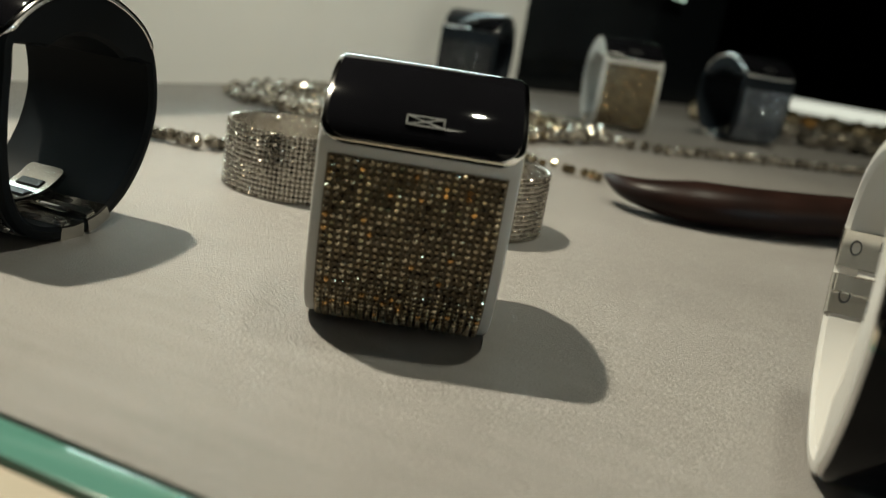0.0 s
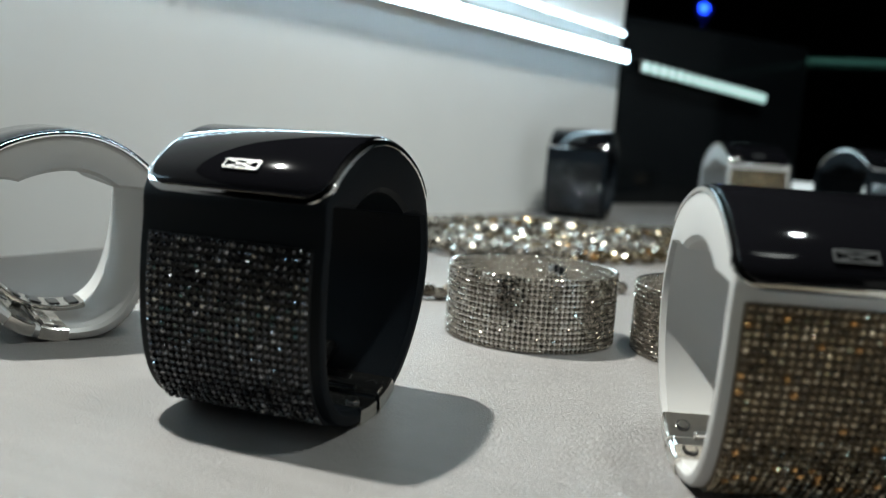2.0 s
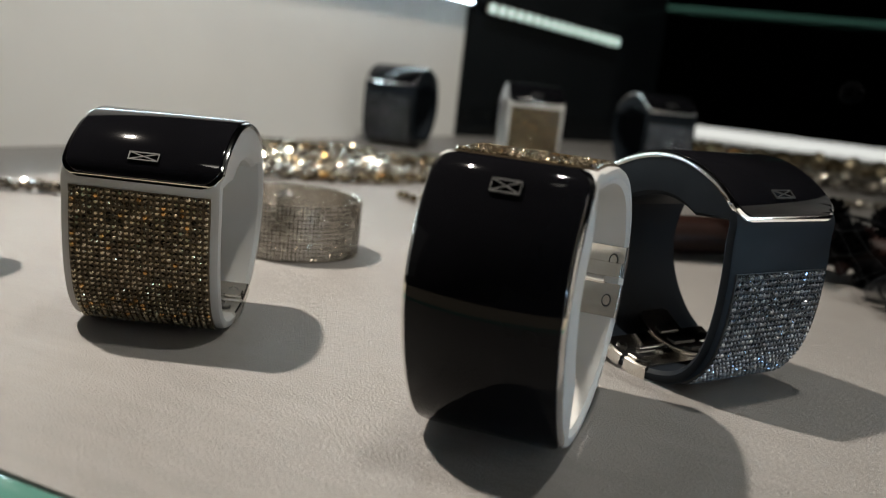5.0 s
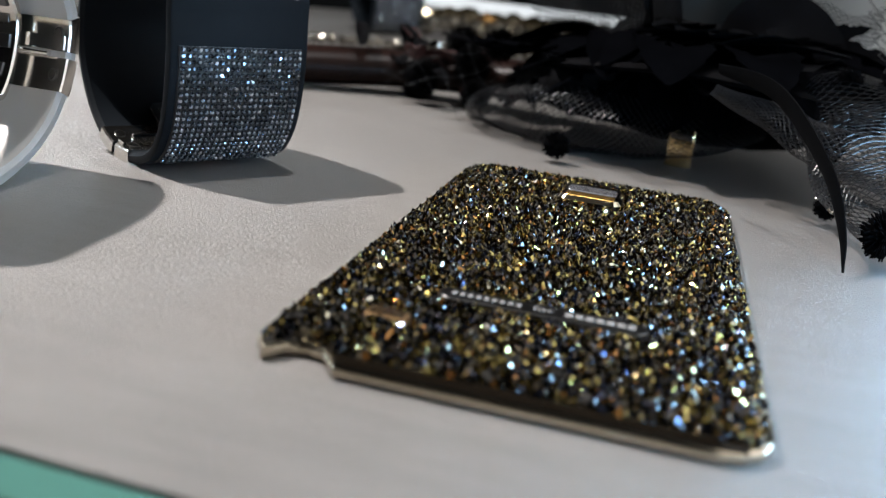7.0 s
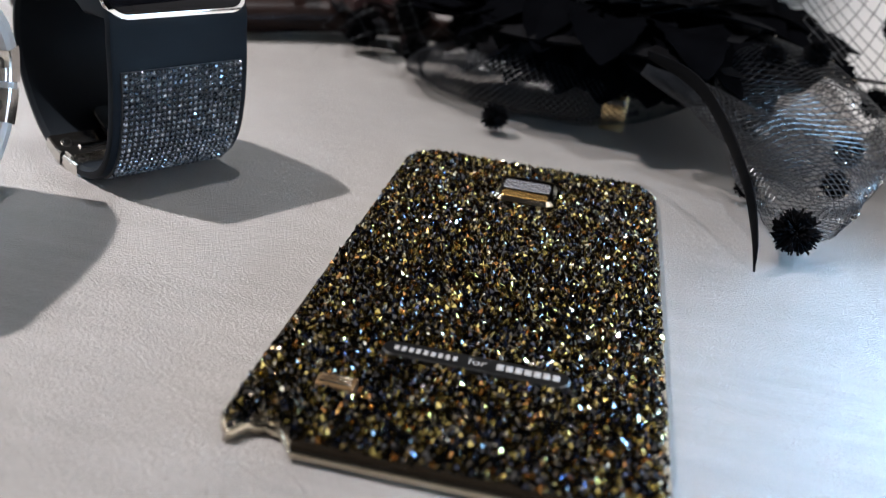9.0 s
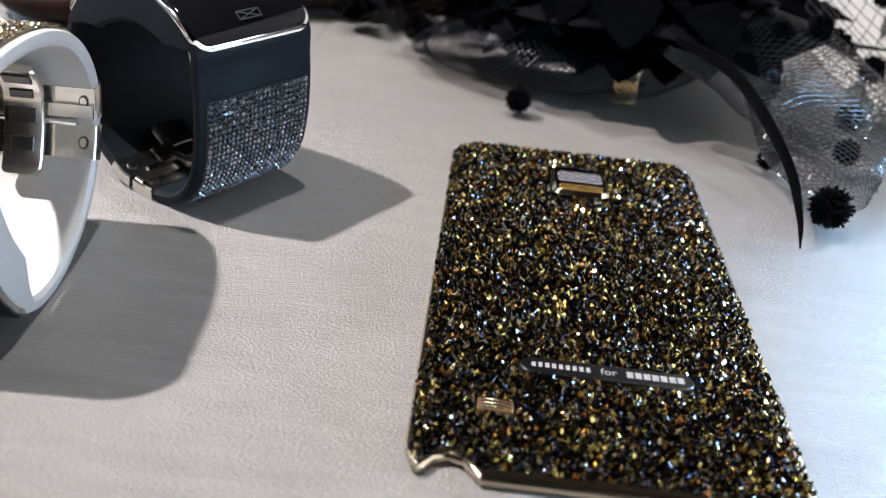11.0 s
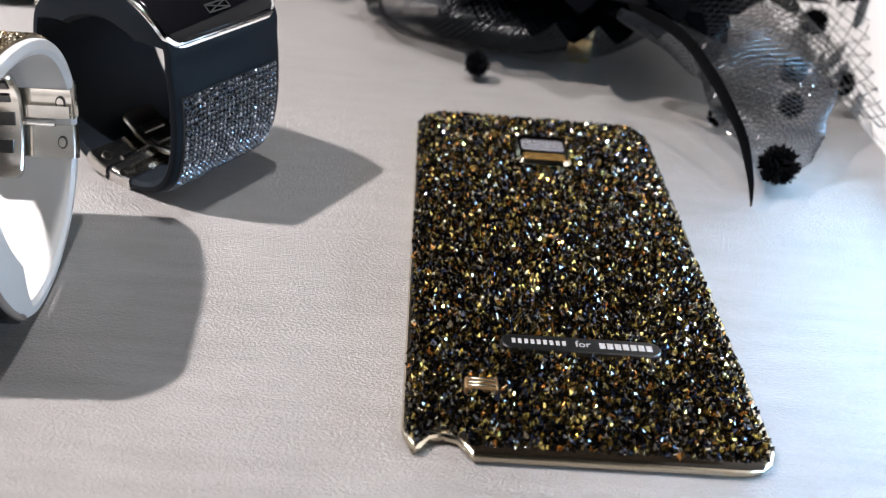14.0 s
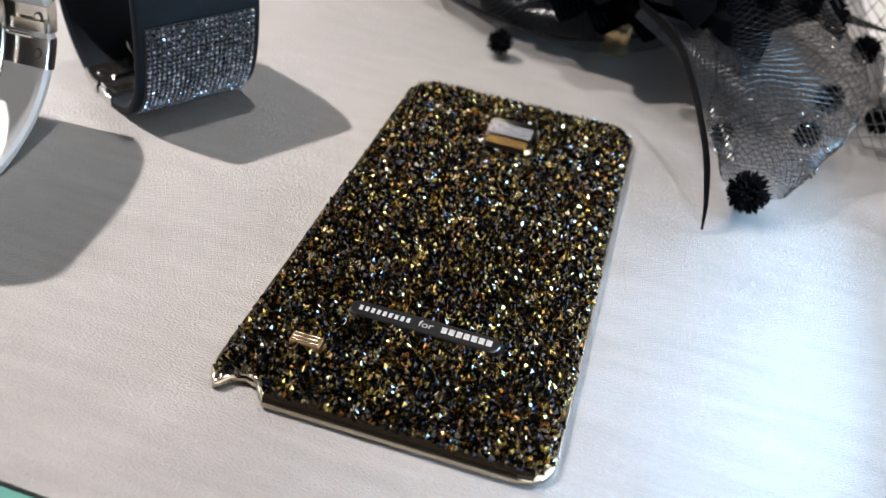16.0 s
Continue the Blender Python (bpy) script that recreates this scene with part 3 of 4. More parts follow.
layers = [(0.016, 0.0), (0.004, 0.003), (0.0, 0.010), (0.0, 0.020), (0.004, 0.025), (0.010, 0.026)]
rings = [[(x, y, z) for x, y in cover_outline(i)] for i, z in layers]
rings = [even(r, 150) for r in rings]
put("frame", loft_mesh("frame", rings, PALE_GOLD), cover, "pale gold metal frame with a stylus notch")
bm = bmesh.new()
section = [(-PL + .004, .018), (-PL + .003, .026), (-PL + .007, .031), (-PL + .013, .035), (-PL + .022, .035), (-PL + .022, .018)]
ends = [[bm.verts.new((x, y + k * .006, z)) for y, z in section] for k, x in ((0, NOTCH[0] + .058), (0, PW - .075), (1, PW - .040))]
for a, b in zip(ends, ends[1:]):
    for k in range(len(section)):
        bm.faces.new((a[k], a[(k + 1) % len(section)], b[(k + 1) % len(section)], b[k]))
bm.faces.new(ends[0][::-1])
bm.faces.new(ends[-1])
put("end_strip", bm_mesh("end_strip", bm, BEVEL), cover, "glossy dark bronze strip along the lower end")
HOLE = (0.008, 0.505)
inside = lambda x, y: (abs(x - HOLE[0]) < 0.092 and abs(y - HOLE[1]) < 0.100) or (abs(x - 0.013) < 0.19 and abs(y + 0.438) < 0.030) or (abs(x + 0.22) < 0.040 and abs(y + 0.584) < 0.022)
random.seed(5)
places = []
pitch = 0.0086
for j in range(int(2 * PL / (pitch * 0.87)) + 1):
    for i in range(int(2 * PW / pitch) + 2):
        x = -PW + (i + 0.5 * (j % 2)) * pitch + random.uniform(-.005, .005)
        y = -PL + j * pitch * 0.87 + random.uniform(-.005, .005)
        if in_cover(x, y, 0.007) and y > -PL + 0.017 and not inside(x, y):
            s = random.uniform(0.42, 0.86)
            m = frame_of(Vector((x, y, cover_height(x) - 0.008 + random.uniform(-.002, .002))), (1, 0, 0), (random.gauss(0, .30), random.gauss(0, .30), 1)) @ Matrix.Rotation(random.uniform(0, 6.28), 4, "Z")
            places.append(m @ Matrix.Diagonal((s, s * random.uniform(.7, 1.3), random.uniform(.5, .85), 1)))
SHARD = ([(.0105, 0, -.004), (-.0045, .0095, -.004), (-.0065, -.0085, -.004), (.0088, .001, .003), (-.004, .0078, .004), (-.0052, -.007, .0035), (.0006, -.0004, .0165)],
         [(0, 1, 4, 3), (1, 2, 5, 4), (2, 0, 3, 5), (3, 4, 6), (4, 5, 6), (5, 3, 6)])
many, one = GEM["cover"]
near = [k for k, m in enumerate(places) if -0.72 < m.translation.y < -0.62 or -0.37 < m.translation.y < -0.33][:298]
me = mesh_from("crystal", *SHARD, one)
for k in near:
    put("crystal", me, cover, m=scaled(places[k]))
chosen = set(near)
tagged(put("crystal_crust", scatter("crystal_crust", SHARD, [m for k, m in enumerate(places) if k not in chosen], many), cover, "crust of pointed dark gold crystals"), kind="stuff")


def rounded_plate(name, cx, cy, w, h, r, z0, z1, material, bevel=0.003):
    rings = []
    for inset, z in ((0, z0), (0, z1 - bevel), (bevel, z1)):
        ring = []
        for sx, sy, a0 in ((1, -1, -90), (1, 1, 0), (-1, 1, 90), (-1, -1, 180)):
            for k in range(7):
                a = radians(a0 + 15 * k)
                ring.append((cx + sx * (w - r) + (r - inset) * math.cos(a), cy + sy * (h - r) + (r - inset) * math.sin(a), z))
        rings.append(ring)
    return loft_mesh(name, rings, material)


cam_frame = put("camera_frame", rounded_plate("camera_frame", *HOLE, .084, .092, .03, .012, .064, GOLD_CHROME, .010), cover, "pale gold metal camera surround")
put("camera_window", rounded_plate("camera_window", HOLE[0], HOLE[1] + .018, .068, .036, .014, .060, .0655, SILVER_LENS), cam_frame, "dark lens window")
put("sensor_window", rounded_plate("sensor_window", HOLE[0], HOLE[1] - .056, .066, .022, .01, .060, .0655, SATIN_GOLD), cam_frame, "gold sensor bar")
plate = put("name_plate", rounded_plate("name_plate", .013, -.438, .184, .026, .025, .02, .047, DARK_STEEL), cover, "dark name plate with pale bars")
INK = plain("pale_print", (0.2, 0.2, 0.2), 0.5, vary=0.03)
for x0, x1, h, count, fill in ((-.150, -.020, .0085, 9, .62), (.052, .178, .0105, 7, .78)):
    step = (x1 - x0) / count
    bar = box_mesh("print_bar", (-step * fill / 2, -h, 0), (step * fill / 2, h, .0012), INK, .0005)
    for k in range(count):
        put("print_bar", bar, plate, m=at(x0 + (k + .5) * step, -.438, .0466))
fc = bpy.data.curves.new("print_word", "FONT")
fc.body, fc.size, fc.align_x, fc.align_y, fc.extrude = "for", 0.030 * D, "CENTER", "CENTER", 0.0006 * D
fc.materials.append(INK)
put("print_word", fc, plate, "pale printed word", at(.016, -.438, .0475))
grille = put("speaker_grille", rounded_plate("speaker_grille", -.22, -.584, .036, .019, .006, .02, .044, DARK_BRONZE), cover, "bronze speaker grille")
for k in (-1, 0, 1):
    put("slat", box_mesh("slat", (-.25, -.584 + k * .011 - .0028, .0435), (-.19, -.584 + k * .011 + .0028, .0475), PALE_GOLD, .001), grille, "pale metal slat")

# ---- bracelets ----


def bracelet(label, x, y, r, height, rows, singles, turn):
    root = thing("bracelet", label, "bracelet", at(x, y, 0, turn), "crystal bracelets on the table")
    rings = []
    for k in range(72):
        a = 2 * math.pi * k / 72
        c, s = math.cos(a), math.sin(a)
        rings.append([(rr * c, rr * s, z) for rr, z in ((r - .012, .004), (r - .004, 0), (r - .004, height), (r - .012, height - .003))])
    band = put("band", loft_mesh("band", rings, STEEL, True), root, "silver backing band")
    cols = int(2 * math.pi * r / (height / rows))
    shape = stone(height / rows * 0.48, height / rows * 0.42)
    inner = stone(height / rows * 0.36, height / rows * 0.16)
    places, backs = [], []
    for j in range(rows):
        for i in range(cols):
            a = 2 * math.pi * i / cols
            n = Vector((math.cos(a), math.sin(a), 0))
            z = (j + .5) * height / rows
            places.append((math.sin(a) + j * .001, frame_of(n * (r - .005) + Vector((0, 0, z)), (0, 0, 1), n, 0.10)))
            backs.append(frame_of(n * (r - .011) + Vector((0, 0, z)), (0, 0, 1), -n, 0.06))
    places = [m for _, m in sorted(places, key=lambda q: q[0])]
    many, one = GEM["clear"]
    if singles:
        me = mesh_from("crystal", *shape, one)
        for m in places[:singles]:
            put("crystal", me, band, m=scaled(m))
    tagged(put("crystal_pave", scatter("crystal_pave", shape, places[singles:], many), band), kind="stuff")
    tagged(put("inner_mesh", scatter("inner_mesh", inner, backs, STEEL), band), kind="stuff")
    bm = bmesh.new()
    box(bm, (-.03, r - .03, .03), (.03, r - .006, height - .03), None, .005)
    box(bm, (-.012, r - .042, .05), (.012, r - .028, height - .02), None, .004)
    put("clasp", bm_mesh("clasp", bm, CHROME, True), root, "silver box clasp")
    return root


bracelet("wide silver bracelet set with rows of clear crystals", -3.215, .575, .256, .215, 14, 298, 0)
bracelet("wide silver bracelet of clear crystals behind the gold watch", -2.665, .70, .258, .205, 14, 298, 40)


def necklace(label, points, r, gem, strands=1, gap=.05, size=1.0, closed=False, jitter=.012, category="necklace"):
    """Strands of cut beads lying on the table."""
    p0 = points[0]
    root = thing("necklace", label, category, at(p0[0], p0[1]))
    places = []
    for s in range(strands):
        off = (s - (strands - 1) / 2) * gap
        pts = [(p[0] - p0[0] + off * .7, p[1] - p0[1] + off, 0) for p in points]
        far = sum(math.dist(a, b) for a, b in zip(pts, pts[1:] + (pts[:1] if closed else [])))
        for p in smooth_path(pts, max(4, int(far / (2.05 * r))), closed):
            places.append(frame_of(Vector((p[0] + random.uniform(-jitter, jitter), p[1] + random.uniform(-jitter, jitter), r * .9 + random.uniform(0, jitter))), (1, 0, 0), (random.gauss(0, .5), random.gauss(0, .5), 1), .4))
    top, faces = stone(r, r * .9, 6, .5)
    low = [(x, y, -z) for x, y, z in top]
    shape = (top + low, faces + [tuple(i + len(top) for i in reversed(f)) for f in faces])
    tagged(put("bead_strand", scatter("bead_strand", shape, places, GEM[gem][0]), root), kind="stuff")
    return root


random.seed(21)
necklace("silver chain of small clear beads behind the bracelet", [(-4.2, .55), (-3.9, .76), (-3.7, .84), (-3.45, 1.3), (-3.2, 1.5)], .026, "clear", 2, .07)
for k, (cx, cy, rx, ry, gem) in enumerate(((-4.25, 2.9, .55, .75, "clear"), (-4.0, 3.1, .42, .6, "gold"), (-4.35, 2.55, .35, .4, "clear"), (-3.9, 2.55, .4, .55, "clear"), (-3.55, 3.0, .35, .75, "gold"), (-3.35, 3.4, .35, .6, "clear"))):
    loop = [(cx + rx * math.cos(a) * random.uniform(.85, 1.1), cy + ry * math.sin(a) * random.uniform(.85, 1.1)) for a in np.linspace(0, 2 * math.pi, 9)[:-1]]
    necklace("coiled necklace of sparkling %s beads piled on the table" % ("clear" if gem == "clear" else "golden"), loop, .026 if k % 2 else .022, gem, 4, .08, closed=True, jitter=.03)
necklace("single strand of small clear beads on the table", [(-3.0, 3.45), (-2.5, 3.65), (-2.0, 4.2), (-1.5, 4.65), (-.6, 5.3), (.2, 6.2)], .034, "clear")
necklace("thin bead chain end beside the satin band", [(-2.95, 2.15), (-2.73, 2.12), (-2.5, 2.05)], .022, "gold")
necklace("gold bead necklace near the back of the table", [(-2.7, 6.9), (-2.2, 7.2), (-1.6, 7.6), (-.9, 7.8), (-.2, 7.7)], .10, "gold", 3, .16, jitter=.06)
necklace("broad silver necklace near the back of the table", [(-2.3, 6.0), (-1.7, 6.3), (-1.0, 6.6), (-.2, 6.5)], .07, "clear", 3, .14, jitter=.05)

# ---- feathered headpiece ----
random.seed(33)
hat = thing("headpiece", "black feather and net headpiece with pompoms on a satin band", "hat", at(.2, 1.8))
HAT = Vector((.2, 1.8, 0))


def rel(points):
    return [Vector(p) - HAT for p in points]


def lattice(surface, nu, nv, r, wrap=False):
    """Diagonal net threads over a surface given as a function of u and v in 0..1."""
    seg = []
    P = [[surface(i / nu, j / nv) for j in range(nv + 1)] for i in range(nu + 1)]
    for i in range(nu):
        for j in range(nv):
            if (i + j) % 2:
                seg.append((P[i][j + 1], P[i + 1][j]))
            else:
                seg.append((P[i][j], P[i + 1][j + 1]))
    return threads(seg, r)


def net(name, surface, nu, nv, r, label):
    return tagged(put(name, mesh_from(name, *lattice(surface, nu, nv, r), NET), hat, label), kind="stuff")


def tube_surface(points, radius, flat=1.0, crumple=0.0):
    path = [Vector(p) for p in smooth_path([tuple(p) for p in rel(points)], 60)]

    def surface(u, v):
        k = u * (len(path) - 1)
        i = min(int(k), len(path) - 2)
        p = path[i].lerp(path[i + 1], k - i)
        way = (path[i + 1] - path[i]).normalized()
        side = way.cross(Vector((0, 0, 1))).normalized()
        up = side.cross(way)
        a = 2 * math.pi * v
        rr = radius(u)
        q = p + side * (rr * math.cos(a)) + up * (rr * flat * math.sin(a))
        if crumple:
            q += noise.noise_vector(q * 5.0) * crumple
        return q
    return surface


HORN_LEFT = smooth_path([(-.05, 1.78, .24), (-.20, 1.80, .34), (-.417, 1.82, .42), (-.556, 1.86, .56), (-.667, 1.88, .73), (-.70, 1.88, .85)], 40)
HORN_RIGHT = smooth_path([(.12, 1.80, .26), (.06, 1.84, .40), (-.02, 1.86, .52), (-.147, 1.90, .73), (-.323, 1.92, .87), (-.66, 1.90, .885)], 40)


def horn(depth):
    def surface(u, v):
        k = u * 39
        i = min(int(k), 38)
        a = Vector(HORN_LEFT[i]).lerp(Vector(HORN_LEFT[i + 1]), k - i)
        b = Vector(HORN_RIGHT[i]).lerp(Vector(HORN_RIGHT[i + 1]), k - i)
        p = a.lerp(b, v)
        p.y += depth * math.sin(math.pi * v) * (1 - .6 * u)
        return p + noise.noise_vector(p * 5) * .012 - HAT
    return surface


net("net_horn", horn(-.13), 64, 34, .0016, "upright loop of fine black net")
net("net_horn", horn(.15), 64, 34, .0016, "upright loop of fine black net")
net("net_pouf", tube_surface([(-.60, 1.75, .06), (-.45, 1.6, .11), (-.15, 1.45, .13), (.2, 1.42, .15), (.45, 1.45, .2)], lambda u: .03 + .21 * math.sin(math.pi * (.08 + .84 * u)) ** .8, .52, .02), 110, 60, .0014, "flat pouf of fine black net")
net("net_funnel", tube_surface([(.55, 1.65, .34), (.70, 1.35, .30), (.80, 1.02, .21), (.76, .72, .14), (.728, .52, .10)], lambda u: .05 + .20 * math.sin(math.pi * (.12 + .80 * u)) ** 1.0, .55, .03), 90, 54, .0016, "funnel of fine black net ending in a pompom")
net("net_fan", tube_surface([(.26, 1.05, .33), (.45, 1.02, .27), (.62, .95, .22), (.80, .90, .18)], lambda u: .04 + .13 * u, .45, .02), 50, 40, .0014, "fan of fine black net")


def veil(u, v):
    p = Vector((.80 + .42 * u + .05 * math.sin(5 * v), .95 + .9 * v - .15 * u, .03 + .10 * u + .62 * v ** 1.3 + .07 * math.sin(4 * u + 3 * v)))
    return p - HAT




def net_tip(u, v):
    return Vector((.54 + .26 * u, 1.78 + .05 * math.sin(4 * u), .44 + .06 * u + (.17 - .05 * u) * v + .02 * math.sin(7 * u))) - HAT


net("net_tip", net_tip, 24, 16, .0015, "upright tip of fine black net")
net("veil", veil, 16, 26, .0019, "coarse black veil net")


def veil_left(u, v):
    p = Vector((-1.05 + .75 * u, 1.95 - .35 * v + .1 * math.sin(6 * u), .32 - .26 * v + .05 * math.sin(9 * u)))
    return p - HAT


net("veil", veil_left, 12, 6, .0009, "coarse black veil net")

# pompoms
verts, faces = [], []
for k in range(420):
    z = 1 - 2 * (k + .5) / 420
    a = k * 2.39996
    n = Vector((math.sqrt(1 - z * z) * math.cos(a), math.sqrt(1 - z * z) * math.sin(a), z))
    n = (n + Vector((random.gauss(0, .12), random.gauss(0, .12), random.gauss(0, .12)))).normalized()
    tip = n * random.uniform(.052, .066)
    s = n.orthogonal().normalized() * .0045
    t = n.cross(s)
    i = len(verts)
    verts += [n * .02 + s, n * .02 - s * .5 + t * .87, n * .02 - s * .5 - t * .87, tip + s * .5, tip - s * .25 + t * .43, tip - s * .25 - t * .43]
    faces += [(i, i + 1, i + 4, i + 3), (i + 1, i + 2, i + 5, i + 4), (i + 2, i, i + 3, i + 5), (i + 3, i + 4, i + 5)]
POM = mesh_from("pompom", verts, faces, FELT)
for x, y, z, s in ((.725, .474, .085, 1.05), (.901, .942, .09, .75), (.968, 1.181, .13, .85), (1.134, 1.124, .12, .8), (1.04, 1.31, .28, .85), (.633, .877, .055, .62),
                   (-.21, 1.146, .060, .8), (.80, 1.25, .42, .75), (.66, 1.2, .40, .7), (1.10, 1.55, .50, .9), (1.0, 1.75, .62, .8), (1.16, 1.35, .40, .8), (-.857, 2.0, .80, .8),
                   (-1.03, 2.2, .06, .8), (-.95, 1.98, .12, .9), (-.75, 2.05, .2, .9), (-.62, 1.95, .30, .8), (-.5, 2.05, .16, .9), (-.85, 2.25, .26, .9), (-1.15, 2.3, .14, .75), (-.4, 1.9, .33, .8), (-.66, 1.8, .10, .7)):
    ob = put("pompom", POM, hat, m=at(x - HAT.x, y - HAT.y, z, random.uniform(0, 360)))
    s *= 1.55 if x < -.35 and z < .5 else 1.0
    ob.scale = (s, s, s)


def blade(points, width, material, cup=0.15, name="feather", label="", fringe=0.0, normal=(0, 0, 1)):
    """A leaf-shaped feather or petal along a path, with a raised shaft."""
    path = smooth_path([tuple(p) for p in rel(points)], 26)
    rings = []
    for i, p in enumerate(path):
        f = i / (len(path) - 1)
        way = Vector(path[min(i + 1, len(path) - 1)] - path[max(i - 1, 0)]).normalized()
        side = way.cross(Vector(normal))
        side = side.normalized() if side.length > .05 else Vector((1, 0, 0))
        up = side.cross(way)
        w = width * max(.04, math.sin(math.pi * min(1.0, .12 + .88 * f)) ** .7) * (1 + (fringe * random.uniform(-1, 1)))
        p = Vector(p)
        rings.append([p - side * w + up * (w * cup), p + up * .004, p + side * w + up * (w * cup), p + side * w + up * (w * cup - .003), p - up * .005, p - side * w + up * (w * cup - .003)])
    return put(name, loft_mesh(name, rings, material), hat, label)


blade([(.262, .93, .40), (.42, .72, .37), (.552, .473, .226), (.605, .37, .10), (.621, .327, .012)], .032, FEATHER, .1, "quill", "long curved black quill", normal=(.6, .6, .4))
seeds = []
funnel = tube_surface([(.55, 1.65, .34), (.70, 1.35, .30), (.80, 1.02, .21), (.76, .72, .14), (.728, .52, .10)], lambda u: .055 + .20 * math.sin(math.pi * (.12 + .80 * u)), .55, .03)
for k in range(110):
    p = funnel(random.uniform(.15, .95), random.uniform(.25, .95))
    seeds.append(frame_of(p, (1, 0, 0), (random.gauss(0, 1), random.gauss(0, 1), 1), .3))
tagged(put("sequin_dust", scatter("sequin_dust", stone(.0055, .004), seeds, GEM["clear"][0]), hat, "tiny clear sequins on the net"), kind="stuff")
# dark crown and petals
bm = bmesh.new()
rings = []
for rho, z0, thick in ((.25, .05, 0), (.7, .03, 0), (.97, .0, 0), (1.0, -.012, 0), (.97, -.024, 0), (.7, -.01, 0), (.25, .0, 0)):
    ring = []
    for k in range(48):
        a = 2 * math.pi * k / 48
        wob = 1 + .035 * math.sin(5 * a + 1) + .02 * math.sin(11 * a)
        ring.append(bm.verts.new((.68 * rho * wob * math.cos(a), .62 * rho * wob * math.sin(a), .345 + z0 + .025 * rho * math.sin(3 * a + .5))))
    rings.append(ring)
for r0, r1 in zip(rings, rings[1:] + rings[:1]):
    for k in range(48):
        bm.faces.new((r0[k], r0[(k + 1) % 48], r1[(k + 1) % 48], r1[k]))
bmesh.ops.recalc_face_normals(bm, faces=bm.faces)
put("brim", bm_mesh("brim", bm, FELT, True), hat, "black felt brim", at(.10, -.08))
bm = bmesh.new()
bmesh.ops.create_uvsphere(bm, u_segments=32, v_segments=16, radius=1.0)
for v in bm.verts:
    k = 1 + .16 * noise.noise(v.co * 2.3)
    v.co = Vector((v.co.x * .66 * k, v.co.y * .32 * k, max(.03, .27 + v.co.z * .22 * k)))
put("crown", bm_mesh("crown", bm, FELT, True), hat, "black felt crown", at(.06, .02))
bm = bmesh.new()
bmesh.ops.create_uvsphere(bm, u_segments=28, v_segments=14, radius=1.0)
for v in bm.verts:
    k = 1 + .22 * noise.noise(v.co * 2.9 + Vector((4, 1, 2)))
    v.co = Vector((v.co.x * .35 * k, v.co.y * .27 * k, .235 + v.co.z * .12 * k))
put("side_lobe", bm_mesh("side_lobe", bm, FELT, True), hat, "black felt side lobe", at(-.30, -.20))


def roof(x):
    """How high the crown's petals reach over a place along the hat."""
    return .34 if x < -.05 else .48 if x < .5 else max(.34, .58 - .52 * (x - .45))


for k in range(60):
    a = radians(random.uniform(0, 360))
    e = random.uniform(.1, 1.1)
    long = random.uniform(.35, .62)
    d = Vector((math.cos(a) * math.cos(e), math.sin(a) * math.cos(e), math.sin(e)))
    if d.y < -.75 and d.z < .5:
        long *= .55
    base = Vector((random.uniform(-.3, .75), 1.72, .27)) + d * .12
    tip = base + d * long
    tip.z = min(max(tip.z, .05), roof(tip.x))
    mid = base.lerp(tip, .5) + Vector((0, 0, .10))
    mid.z = min(mid.z, roof(mid.x) - .03)
    blade([base, mid, tip], random.uniform(.05, .12), FEATHER if k % 3 else PETAL_BLACK, random.uniform(.1, .5), "petal", fringe=.06 if k % 2 else .25)
for base, tip, w in (((.1, 1.75, .34), (-.42, 1.42, .26), .15), ((.0, 1.8, .34), (-.6, 1.75, .30), .15), ((.45, 1.8, .34), (.95, 1.6, .38), .13), ((.4, 1.75, .34), (.72, 1.35, .36), .15),
                     ((.0, 1.65, .32), (-.36, 1.34, .16), .15), ((.05, 1.65, .32), (-.2, 1.27, .15), .15), ((.1, 1.62, .32), (-.02, 1.23, .15), .16), ((.18, 1.6, .32), (.14, 1.21, .15), .16),
                     ((.28, 1.6, .32), (.30, 1.19, .17), .15), ((.36, 1.62, .32), (.44, 1.17, .21), .14), ((.2, 1.55, .34), (.24, 1.10, .30), .13), ((.02, 1.58, .34), (-.10, 1.18, .30), .14), ((.4, 1.6, .32), (.58, 1.05, .28), .15), ((.3, 1.5, .34), (.45, .98, .34), .13), ((.1, 1.5, .34), (.12, 1.04, .32), .14), ((.45, 1.6, .30), (.66, 1.15, .14), .15)):
    mid = (Vector(base) + Vector(tip)) / 2 + Vector((0, 0, .09))
    blade([base, mid, tip], w, PETAL_BLACK, .25, "petal", "broad black petal", fringe=.08)


